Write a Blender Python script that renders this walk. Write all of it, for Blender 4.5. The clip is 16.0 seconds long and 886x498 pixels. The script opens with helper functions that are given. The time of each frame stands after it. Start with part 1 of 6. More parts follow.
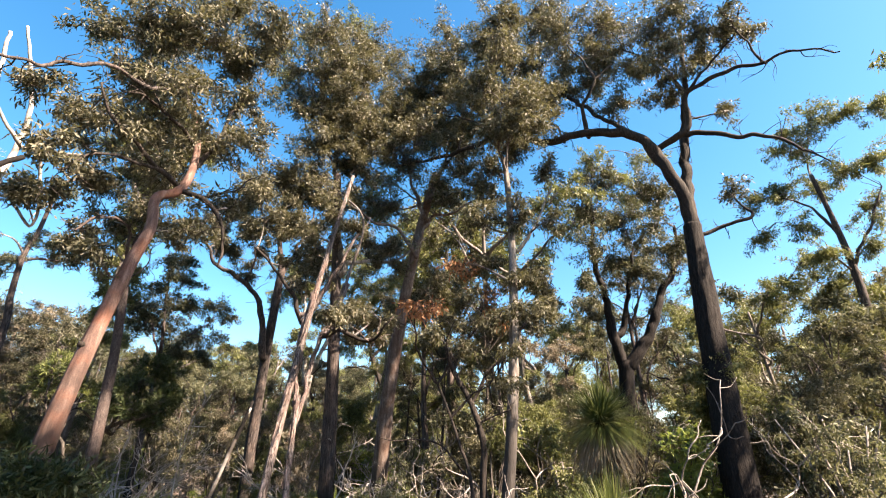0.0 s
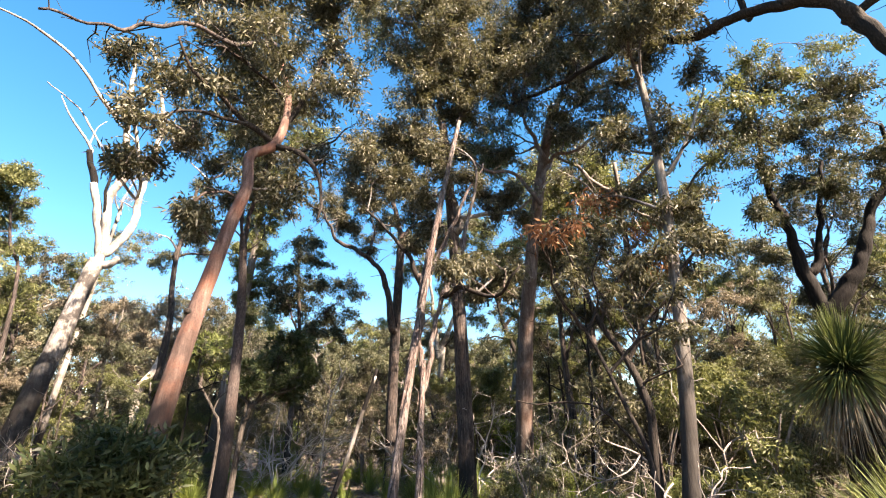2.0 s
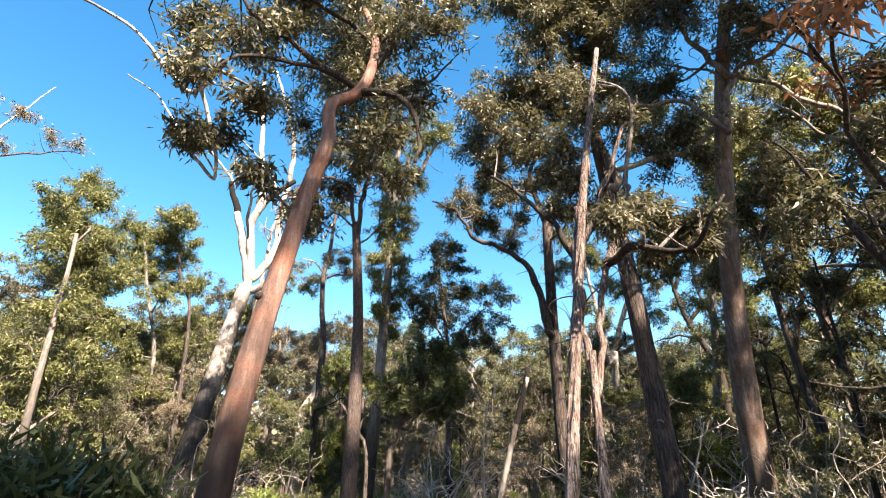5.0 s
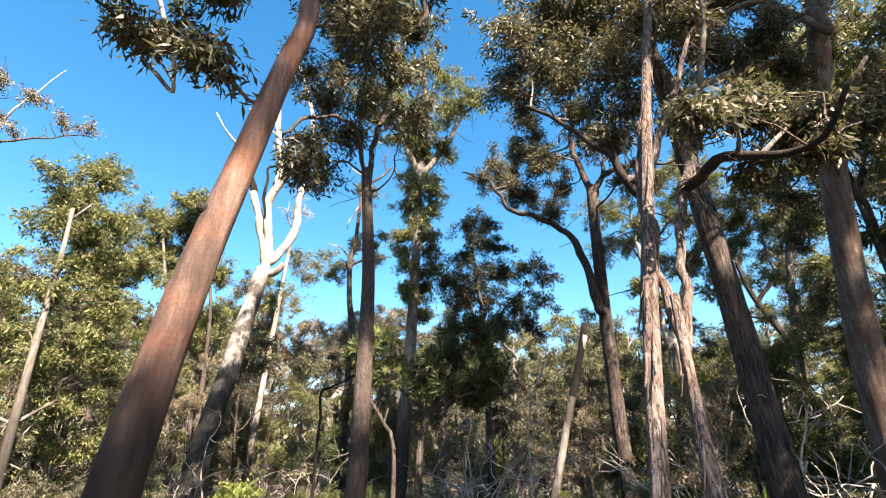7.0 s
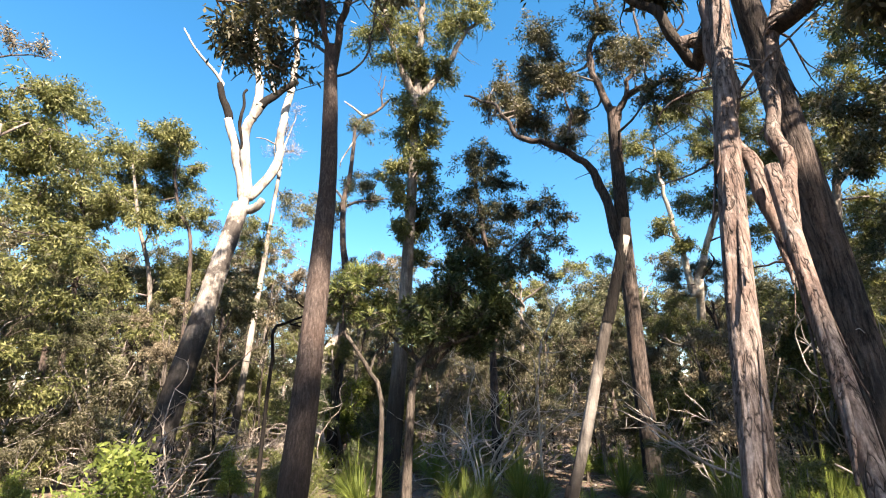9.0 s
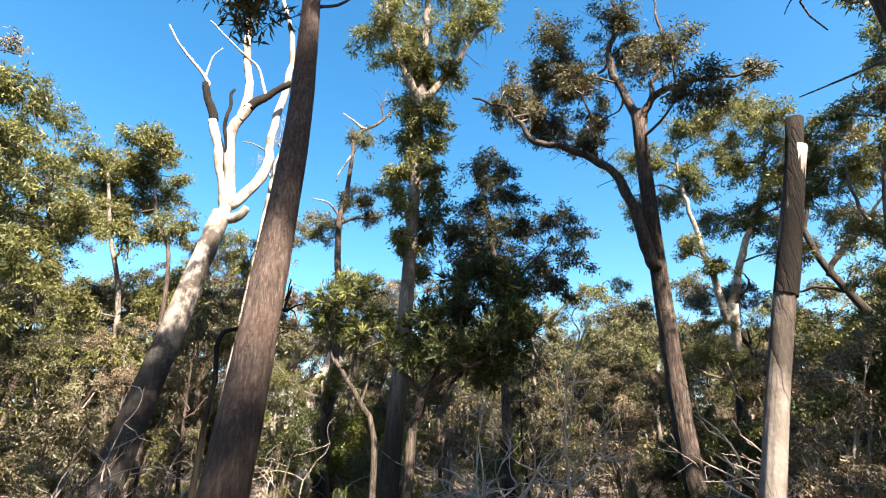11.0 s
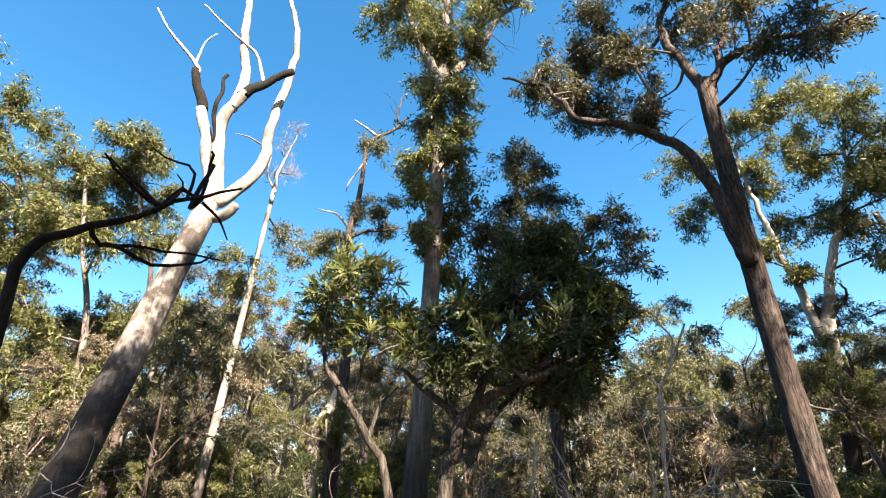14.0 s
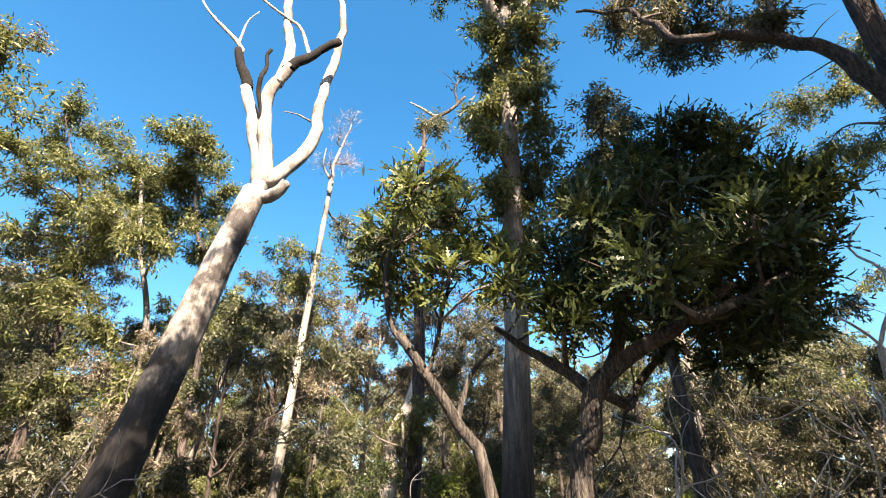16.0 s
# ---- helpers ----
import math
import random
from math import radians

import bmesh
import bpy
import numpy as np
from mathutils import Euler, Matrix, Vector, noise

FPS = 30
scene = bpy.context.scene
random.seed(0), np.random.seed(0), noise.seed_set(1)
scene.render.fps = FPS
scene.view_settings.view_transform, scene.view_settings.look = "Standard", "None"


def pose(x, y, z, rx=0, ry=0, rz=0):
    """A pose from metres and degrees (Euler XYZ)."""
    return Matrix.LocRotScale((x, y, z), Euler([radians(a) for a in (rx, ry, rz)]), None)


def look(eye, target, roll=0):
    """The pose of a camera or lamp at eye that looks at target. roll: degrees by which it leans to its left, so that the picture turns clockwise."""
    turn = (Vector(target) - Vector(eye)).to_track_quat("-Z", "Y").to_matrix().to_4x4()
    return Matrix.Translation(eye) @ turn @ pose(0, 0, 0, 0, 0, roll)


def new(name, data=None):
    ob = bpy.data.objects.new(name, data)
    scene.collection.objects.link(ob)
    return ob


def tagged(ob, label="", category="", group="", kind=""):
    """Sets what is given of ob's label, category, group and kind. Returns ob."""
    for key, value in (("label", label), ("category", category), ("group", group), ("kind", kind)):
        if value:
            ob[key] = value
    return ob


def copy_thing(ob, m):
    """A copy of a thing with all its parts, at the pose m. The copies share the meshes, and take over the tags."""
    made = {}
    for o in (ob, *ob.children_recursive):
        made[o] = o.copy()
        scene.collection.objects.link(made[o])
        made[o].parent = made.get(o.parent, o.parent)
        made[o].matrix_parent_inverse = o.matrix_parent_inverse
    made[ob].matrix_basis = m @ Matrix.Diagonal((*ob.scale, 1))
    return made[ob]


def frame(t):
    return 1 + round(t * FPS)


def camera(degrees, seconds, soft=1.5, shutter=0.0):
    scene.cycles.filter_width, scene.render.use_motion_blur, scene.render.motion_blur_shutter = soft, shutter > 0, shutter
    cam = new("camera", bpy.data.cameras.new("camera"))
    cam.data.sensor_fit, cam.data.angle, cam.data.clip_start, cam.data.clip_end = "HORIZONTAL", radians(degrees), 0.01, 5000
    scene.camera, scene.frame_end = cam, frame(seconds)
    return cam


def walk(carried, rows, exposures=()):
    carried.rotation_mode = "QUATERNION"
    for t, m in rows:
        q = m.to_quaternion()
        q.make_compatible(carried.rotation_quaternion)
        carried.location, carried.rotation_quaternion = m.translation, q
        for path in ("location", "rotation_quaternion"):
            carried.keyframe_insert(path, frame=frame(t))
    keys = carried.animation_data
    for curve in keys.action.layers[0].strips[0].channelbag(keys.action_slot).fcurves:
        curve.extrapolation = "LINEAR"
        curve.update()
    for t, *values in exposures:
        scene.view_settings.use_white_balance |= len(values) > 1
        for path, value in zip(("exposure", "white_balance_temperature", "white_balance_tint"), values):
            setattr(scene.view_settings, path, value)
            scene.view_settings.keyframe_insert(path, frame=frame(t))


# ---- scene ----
cam = camera(84.0, 16.0, soft=1.1)
METRES, EYE, TILT, LEAN, TURN = 12.5, 1.5, 24.0, -0.5, 0.0
ROWS = [
    (0.0, 0.0, 0.0, 0.0, 0.0, 0.0, 0.0),
    (0.5, -0.0012, 0.03, -0.0122, 2.39, -0.29, 1.14),
    (1.0, -0.004, 0.0571, -0.0253, 5.59, -0.88, 2.61),
    (1.5, -0.0055, 0.0861, -0.0393, 9.87, -1.61, 4.55),
    (2.0, -0.0119, 0.114, -0.0519, 14.2, -1.93, 6.53),
    (2.5, -0.0205, 0.1409, -0.0633, 18.15, -1.76, 8.26),
    (3.0, -0.0293, 0.1702, -0.0749, 21.69, -1.32, 9.75),
    (3.5, -0.0398, 0.198, -0.0858, 24.87, -0.48, 11.03),
    (4.0, -0.0477, 0.2262, -0.0966, 27.52, 0.79, 12.05),
    (6.5, -0.1208, 0.3507, -0.1626, 36.15, 5.6, 15.46),
    (7.0, -0.1383, 0.3771, -0.1768, 36.62, 4.88, 15.63),
    (7.5, -0.1522, 0.4048, -0.1887, 37.1, 3.85, 15.78),
    (8.0, -0.1699, 0.4323, -0.1996, 37.35, 2.43, 15.83),
    (8.5, -0.1884, 0.4571, -0.21, 37.51, 0.97, 15.85),
    (9.0, -0.2069, 0.4806, -0.2208, 37.7, 0.4, 15.77),
    (9.5, -0.2262, 0.5005, -0.2278, 37.82, 1.44, 15.64),
    (12.0, -0.3345, 0.5991, -0.2665, 37.75, 5.28, 15.4),
    (12.5, -0.356, 0.6195, -0.274, 38.0, 5.59, 15.46),
    (13.0, -0.376, 0.641, -0.2811, 38.23, 6.83, 15.55),
    (13.5, -0.3971, 0.655, -0.285, 38.7, 8.76, 15.7),
    (14.0, -0.4197, 0.6719, -0.2933, 39.72, 10.33, 16.03),
    (14.5, -0.4432, 0.6901, -0.3022, 41.41, 11.02, 16.59),
    (15.0, -0.4675, 0.7071, -0.3092, 43.85, 11.42, 17.38),
    (15.5, -0.4935, 0.7259, -0.3165, 46.47, 12.51, 18.15),
    (16.0, -0.5195, 0.7419, -0.3234, 48.41, 14.46, 18.7),
]
walk(cam, [(t, pose(0, 0, EYE, TILT, LEAN, TURN) @ pose(METRES * x, METRES * y, METRES * z, 90 + pitch, roll, yaw)) for t, x, y, z, yaw, pitch, roll in ROWS],
     exposures=[(0.0, 2.7, 7750, 20), (2.5, 2.78, 7700, 19), (4.0, 2.76, 7600, 18), (6.5, 2.62, 7450, 17), (9.0, 2.66, 7550, 17), (16.0, 2.68, 7650, 17)])

# ---- world and sun ----
SUN_ELEV, SUN_AZ = 43.0, 114.0          # degrees; azimuth clockwise from +y, so the sun stands over +x, a little behind the walk
world = bpy.data.worlds.new("world")
scene.world = world
world.use_nodes = True
wn = world.node_tree.nodes
sky = wn.new("ShaderNodeTexSky")
sky.sky_type, sky.sun_disc = "NISHITA", False
sky.sun_elevation, sky.sun_rotation = radians(SUN_ELEV), radians(SUN_AZ)
sky.air_density, sky.dust_density, sky.ozone_density = 1.0, 0.7, 1.3
hue = wn.new("ShaderNodeHueSaturation")
hue.inputs["Hue"].default_value, hue.inputs["Saturation"].default_value = 0.492, 1.42
world.node_tree.links.new(sky.outputs[0], hue.inputs["Color"])
world.node_tree.links.new(hue.outputs[0], wn["Background"].inputs[0])
wn["Background"].inputs[1].default_value = 0.066
sun = new("sun", bpy.data.lights.new("sun", "SUN"))
sun.data.energy, sun.data.angle, sun.data.color = 5.0, radians(0.53), (1.0, 0.915, 0.79)
sun_dir = Vector((math.sin(radians(SUN_AZ)) * math.cos(radians(SUN_ELEV)),
                  math.cos(radians(SUN_AZ)) * math.cos(radians(SUN_ELEV)), math.sin(radians(SUN_ELEV))))
sun.matrix_world = look((30 * sun_dir.x, 30 * sun_dir.y, 30 * sun_dir.z), (0, 0, 0))


# ---- materials ----
def material(name):
    m = bpy.data.materials.new(name)
    m.use_nodes = True
    t = m.node_tree
    return m, t, t.nodes["Principled BSDF"]


def node(t, kind, **inputs):
    n = t.nodes.new("ShaderNode" + kind)
    for key, value in inputs.items():
        n.inputs[key.replace("_", " ")].default_value = value
    return n


def ramp(t, source, stops):
    n = t.nodes.new("ShaderNodeValToRGB")
    els = n.color_ramp.elements
    while len(els) < len(stops):
        els.new(0.5)
    for e, (p, c) in zip(els, stops):
        e.position, e.color = p, (*c, 1)
    t.links.new(source, n.inputs[0])
    return n.outputs[0]


def mix(t, fac, a, b, kind="MIX"):
    n = t.nodes.new("ShaderNodeMix")
    n.data_type, n.blend_type = "RGBA", kind
    for value, sock in ((fac, n.inputs[0]), (a, n.inputs[6]), (b, n.inputs[7])):
        if hasattr(value, "links"):
            t.links.new(value, sock)
        elif isinstance(value, float):
            sock.default_value = value
        else:
            sock.default_value = (*value, 1)
    return n.outputs[2]


def bark(name, dark, mid, light, cells=12.0, depth=0.5, patch=(0.5, 0.5, 0.5), patch_amount=0.3, dark_foot=0.0, crack=0.8, patch_from=0.47, long=0.1):
    """Bark: long plates parted by dark cracks, blotches of another colour, fine grain; up to a given height the foot is
    darkened, part burnt bark, part painted shade.
    """
    m, t, b = material(name)
    co = node(t, "TexCoord")
    bend = node(t, "TexNoise", Scale=3.0, Detail=3.0)
    t.links.new(co.outputs["Object"], bend.inputs["Vector"])
    warped = t.nodes.new("ShaderNodeVectorMath")
    warped.operation = "MULTIPLY_ADD"
    t.links.new(bend.outputs["Color"], warped.inputs[0])
    warped.inputs[1].default_value = (0.05, 0.05, 0.2)
    t.links.new(co.outputs["Object"], warped.inputs[2])
    stretch = node(t, "Mapping", Scale=(1, 1, long))
    t.links.new(warped.outputs[0], stretch.inputs[0])
    plates = node(t, "TexNoise", Scale=cells * 1.5, Detail=3.0, Roughness=0.55)
    t.links.new(stretch.outputs[0], plates.inputs["Vector"])
    fine = node(t, "TexNoise", Scale=cells * 2.6, Detail=8.0, Roughness=0.72)
    t.links.new(stretch.outputs[0], fine.inputs["Vector"])
    grain = node(t, "TexNoise", Scale=55.0, Detail=5.0)
    t.links.new(co.outputs["Object"], grain.inputs["Vector"])
    blotch = node(t, "TexNoise", Scale=1.7, Detail=6.0, Roughness=0.65)
    t.links.new(co.outputs["Object"], blotch.inputs["Vector"])
    col = ramp(t, fine.outputs[0], [(0.3, dark), (0.5, mid), (0.7, light)])
    spots = ramp(t, blotch.outputs[0], [(patch_from, (0, 0, 0)), (patch_from + 0.13, (patch_amount,) * 3)])
    col = mix(t, spots, col, patch)
    edge, deep = (1 - crack * 0.25,) * 3, (1 - crack * 0.85,) * 3
    cracks = ramp(t, plates.outputs[0], [(0.36, (1, 1, 1)), (0.43, edge), (0.455, deep), (0.485, edge), (0.55, (1, 1, 1))])
    col = mix(t, 1.0, col, cracks, "MULTIPLY")
    col = mix(t, 0.5, col, ramp(t, grain.outputs[0], [(0.3, (0.35, 0.35, 0.35)), (0.7, (1, 1, 1))]), "MULTIPLY")
    if dark_foot:
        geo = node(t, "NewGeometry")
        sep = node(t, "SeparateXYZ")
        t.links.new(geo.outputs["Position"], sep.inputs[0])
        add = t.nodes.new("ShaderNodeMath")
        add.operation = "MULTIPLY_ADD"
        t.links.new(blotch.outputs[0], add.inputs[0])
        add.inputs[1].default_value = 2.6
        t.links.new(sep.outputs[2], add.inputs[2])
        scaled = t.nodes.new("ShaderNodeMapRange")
        scaled.inputs[1].default_value, scaled.inputs[2].default_value = dark_foot, dark_foot + 1.6
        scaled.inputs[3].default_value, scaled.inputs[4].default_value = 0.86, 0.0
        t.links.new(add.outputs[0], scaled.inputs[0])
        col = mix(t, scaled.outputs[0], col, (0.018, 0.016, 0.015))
    t.links.new(col, b.inputs["Base Color"])
    b.inputs["Roughness"].default_value = 0.88
    b.inputs["Specular IOR Level"].default_value = 0.2
    height = mix(t, 0.65, cracks, fine.outputs["Color"])
    bump = node(t, "Bump", Strength=depth, Distance=0.03)
    t.links.new(height, bump.inputs["Height"])
    t.links.new(bump.outputs[0], b.inputs["Normal"])
    return m


def leaf_material(name, dark, mid, light, glow, gloss=0.5, through_light=0.22):
    """Leaves: each leaf its own shade, light passing through the blade, a waxy face."""
    m, t, b = material(name)
    geo = node(t, "NewGeometry")
    info = node(t, "ObjectInfo")
    col = ramp(t, geo.outputs["Random Per Island"], [(0.0, dark), (0.55, mid), (1.0, light)])
    tone = ramp(t, info.outputs["Random"], [(0.0, (0.8, 0.82, 0.8)), (1.0, (1.0, 1.0, 1.0))])
    col = mix(t, 1.0, col, tone, "MULTIPLY")
    t.links.new(col, b.inputs["Base Color"])
    b.inputs["Roughness"].default_value = gloss
    b.inputs["Specular IOR Level"].default_value = 0.18
    tl = node(t, "BsdfTranslucent")
    t.links.new(mix(t, 0.6, col, glow), tl.inputs[0])
    ms = node(t, "MixShader")
    ms.inputs[0].default_value = through_light
    t.links.new(b.outputs[0], ms.inputs[1])
    t.links.new(tl.outputs[0], ms.inputs[2])
    t.links.new(ms.outputs[0], t.nodes["Material Output"].inputs[0])
    return m


# bark_red: its darkened foot imitates the shade on the red gum's base
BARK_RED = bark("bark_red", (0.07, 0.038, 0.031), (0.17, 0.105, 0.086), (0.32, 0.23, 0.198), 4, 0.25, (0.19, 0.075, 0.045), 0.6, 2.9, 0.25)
BARK_BLACK = bark("bark_black", (0.004, 0.0035, 0.003), (0.01, 0.008, 0.007), (0.026, 0.021, 0.019), 14, 0.8, (0.01, 0.01, 0.01), 0.5, 0.0, 0.5)
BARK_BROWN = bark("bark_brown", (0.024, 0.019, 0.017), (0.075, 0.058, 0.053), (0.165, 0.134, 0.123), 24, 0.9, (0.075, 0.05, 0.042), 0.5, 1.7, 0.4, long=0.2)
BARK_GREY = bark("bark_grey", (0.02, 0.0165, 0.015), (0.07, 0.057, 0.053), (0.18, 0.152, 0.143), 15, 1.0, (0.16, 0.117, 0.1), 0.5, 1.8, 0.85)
BARK_CHAR = bark("bark_char", (0.006, 0.005, 0.0045), (0.017, 0.0135, 0.012), (0.045, 0.036, 0.031), 14, 0.9, (0.012, 0.01, 0.009), 0.5, 0.0, 0.7)
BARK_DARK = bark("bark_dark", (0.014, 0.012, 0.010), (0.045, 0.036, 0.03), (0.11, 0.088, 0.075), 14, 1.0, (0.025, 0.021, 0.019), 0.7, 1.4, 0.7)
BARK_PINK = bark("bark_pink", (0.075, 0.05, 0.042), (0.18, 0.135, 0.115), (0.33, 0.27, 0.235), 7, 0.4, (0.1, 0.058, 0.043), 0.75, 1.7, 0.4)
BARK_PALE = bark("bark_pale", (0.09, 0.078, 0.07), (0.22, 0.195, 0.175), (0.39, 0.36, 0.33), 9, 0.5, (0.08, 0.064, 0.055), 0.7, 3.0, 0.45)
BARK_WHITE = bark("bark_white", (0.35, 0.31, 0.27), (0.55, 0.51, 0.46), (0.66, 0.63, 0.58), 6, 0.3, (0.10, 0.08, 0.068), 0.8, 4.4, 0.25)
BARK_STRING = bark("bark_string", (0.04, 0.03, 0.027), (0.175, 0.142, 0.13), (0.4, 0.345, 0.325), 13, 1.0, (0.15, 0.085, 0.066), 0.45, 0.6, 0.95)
# bark_dead, bark_dead_foot: dark blotches stand in for dappled shade, over a burnt foot
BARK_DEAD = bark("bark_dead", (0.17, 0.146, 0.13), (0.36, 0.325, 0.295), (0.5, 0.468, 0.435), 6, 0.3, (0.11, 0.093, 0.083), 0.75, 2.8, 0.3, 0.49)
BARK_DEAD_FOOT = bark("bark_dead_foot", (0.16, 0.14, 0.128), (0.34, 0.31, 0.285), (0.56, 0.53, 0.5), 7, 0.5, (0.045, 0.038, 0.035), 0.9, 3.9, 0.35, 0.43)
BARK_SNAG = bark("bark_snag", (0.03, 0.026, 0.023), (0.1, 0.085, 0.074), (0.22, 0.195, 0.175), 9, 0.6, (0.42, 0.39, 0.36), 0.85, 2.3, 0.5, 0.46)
BARK_BANKSIA = bark("bark_banksia", (0.03, 0.025, 0.022), (0.09, 0.075, 0.065), (0.18, 0.16, 0.14), 22, 1.0, (0.05, 0.045, 0.04), 0.5)
STICK_PALE = bark("stick_pale", (0.3, 0.26, 0.235), (0.5, 0.45, 0.41), (0.64, 0.6, 0.56), 9, 0.3, (0.26, 0.21, 0.18), 0.6, 0.0, 0.2)
TWIG_BARK = bark("twig_bark", (0.035, 0.028, 0.024), (0.09, 0.072, 0.062), (0.2, 0.17, 0.15), 12, 0.3)
TWIG_DRY = bark("twig_dry", (0.13, 0.108, 0.092), (0.25, 0.215, 0.19), (0.38, 0.34, 0.31), 12, 0.3)
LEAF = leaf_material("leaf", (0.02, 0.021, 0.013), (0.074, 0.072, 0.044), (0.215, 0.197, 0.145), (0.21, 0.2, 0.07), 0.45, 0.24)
# leaf_lit: yellow-green leaf, also used where part of a crown should look sunlit
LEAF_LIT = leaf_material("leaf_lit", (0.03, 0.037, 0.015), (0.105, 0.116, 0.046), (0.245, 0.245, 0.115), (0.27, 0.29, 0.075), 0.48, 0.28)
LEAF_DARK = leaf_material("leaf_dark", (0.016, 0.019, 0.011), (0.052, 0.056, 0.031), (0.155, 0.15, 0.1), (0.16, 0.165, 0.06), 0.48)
LEAF_GREY = leaf_material("leaf_grey", (0.032, 0.036, 0.022), (0.1, 0.105, 0.062), (0.225, 0.215, 0.15), (0.25, 0.26, 0.1), 0.48, 0.28)
LEAF_BROWN = leaf_material("leaf_brown", (0.14, 0.06, 0.03), (0.28, 0.13, 0.065), (0.42, 0.24, 0.13), (0.4, 0.16, 0.06), 0.7)
LEAF_TAN = leaf_material("leaf_tan", (0.07, 0.058, 0.038), (0.17, 0.142, 0.1), (0.32, 0.28, 0.215), (0.28, 0.22, 0.12), 0.6)
TWIG_GREY = leaf_material("twig_grey", (0.2, 0.16, 0.14), (0.32, 0.27, 0.25), (0.42, 0.38, 0.36), (0.3, 0.25, 0.22), 0.8, 0.15)
LEAF_BANKSIA = leaf_material("leaf_banksia", (0.02, 0.03, 0.015), (0.04, 0.056, 0.024), (0.1, 0.115, 0.05), (0.13, 0.17, 0.04), 0.38, 0.22)
LEAF_BANKSIA_NEW = leaf_material("leaf_banksia_new", (0.05, 0.07, 0.024), (0.105, 0.125, 0.045), (0.2, 0.21, 0.085), (0.26, 0.3, 0.07), 0.4, 0.28)
LEAF_FRESH = leaf_material("leaf_fresh", (0.07, 0.1, 0.028), (0.14, 0.18, 0.05), (0.26, 0.3, 0.09), (0.34, 0.42, 0.08), 0.45, 0.36)
BLADE_GREEN = leaf_material("blade_green", (0.045, 0.065, 0.024), (0.09, 0.115, 0.04), (0.19, 0.2, 0.08), (0.2, 0.24, 0.06), 0.4, 0.3)
BLADE_DRY = leaf_material("blade_dry", (0.10, 0.085, 0.06), (0.2, 0.17, 0.125), (0.34, 0.3, 0.23), (0.3, 0.24, 0.14), 0.7, 0.2)
LITTER = leaf_material("litter", (0.07, 0.045, 0.03), (0.17, 0.115, 0.08), (0.34, 0.27, 0.21), (0.2, 0.12, 0.06), 0.75, 0.1)


def ground_material():
    m, t, b = material("forest_floor")
    geo = node(t, "NewGeometry")
    big = node(t, "TexNoise", Scale=0.35, Detail=5.0)
    fine = node(t, "TexNoise", Scale=18.0, Detail=8.0, Roughness=0.7)
    cells = node(t, "TexVoronoi", Scale=22.0)
    for n in (big, fine, cells):
        t.links.new(geo.outputs["Position"], n.inputs["Vector"])
    col = ramp(t, fine.outputs[0], [(0.3, (0.045, 0.032, 0.024)), (0.52, (0.13, 0.095, 0.07)), (0.7, (0.25, 0.2, 0.16))])
    sand = ramp(t, big.outputs[0], [(0.45, (0, 0, 0)), (0.65, (0.7, 0.7, 0.7))])
    col = mix(t, sand, col, (0.21, 0.155, 0.122))
    col = mix(t, 0.4, col, cells.outputs["Color"], "MULTIPLY")
    t.links.new(col, b.inputs["Base Color"])
    b.inputs["Roughness"].default_value = 0.95
    bump = node(t, "Bump", Strength=0.9, Distance=0.04)
    t.links.new(fine.outputs[0], bump.inputs["Height"])
    t.links.new(bump.outputs[0], b.inputs["Normal"])
    return m


GROUND = ground_material()

# ---- mesh tools ----
RNG = np.random.default_rng(11)


def mesh_of(name, verts, faces, mat, smooth=True):
    """A mesh from arrays; faces all have the same number of corners."""
    verts, faces = np.asarray(verts, np.float32), np.asarray(faces, np.int32)
    me = bpy.data.meshes.new(name)
    n, k = faces.shape
    me.vertices.add(len(verts))
    me.vertices.foreach_set("co", verts.ravel())
    me.loops.add(n * k)
    me.loops.foreach_set("vertex_index", faces.ravel())
    me.polygons.add(n)
    me.polygons.foreach_set("loop_start", np.arange(0, n * k, k, dtype=np.int32))
    me.polygons.foreach_set("use_smooth", np.full(n, smooth))
    me.materials.append(mat)
    me.update(calc_edges=True)
    return me


def piece(name, verts, faces, mat, parent=None, label="", smooth=True):
    """One mesh object under a thing; the corners are given in the thing's own frame."""
    ob = new(name, mesh_of(name, verts, faces, mat, smooth))
    ob.parent = parent
    return tagged(ob, label)


def smooth_path(pts, step):
    """A rounded line through the points, a corner about every step metres."""
    p = np.asarray(pts, float)
    if len(p) == 2:
        p = np.vstack([p[0], p.mean(0), p[1]])
    e = np.vstack([2 * p[0] - p[1], p, 2 * p[-1] - p[-2]])
    out = []
    for i in range(1, len(e) - 2):
        n = max(2, int(np.linalg.norm(e[i + 1] - e[i]) / step))
        s = np.linspace(0, 1, n, endpoint=False)[:, None]
        a, b, c, d = e[i - 1], e[i], e[i + 1], e[i + 2]
        out.append(0.5 * (2 * b + (c - a) * s + (2 * a - 5 * b + 4 * c - d) * s ** 2 + (3 * b - a - 3 * c + d) * s ** 3))
    out.append(e[-2][None])
    return np.vstack(out)


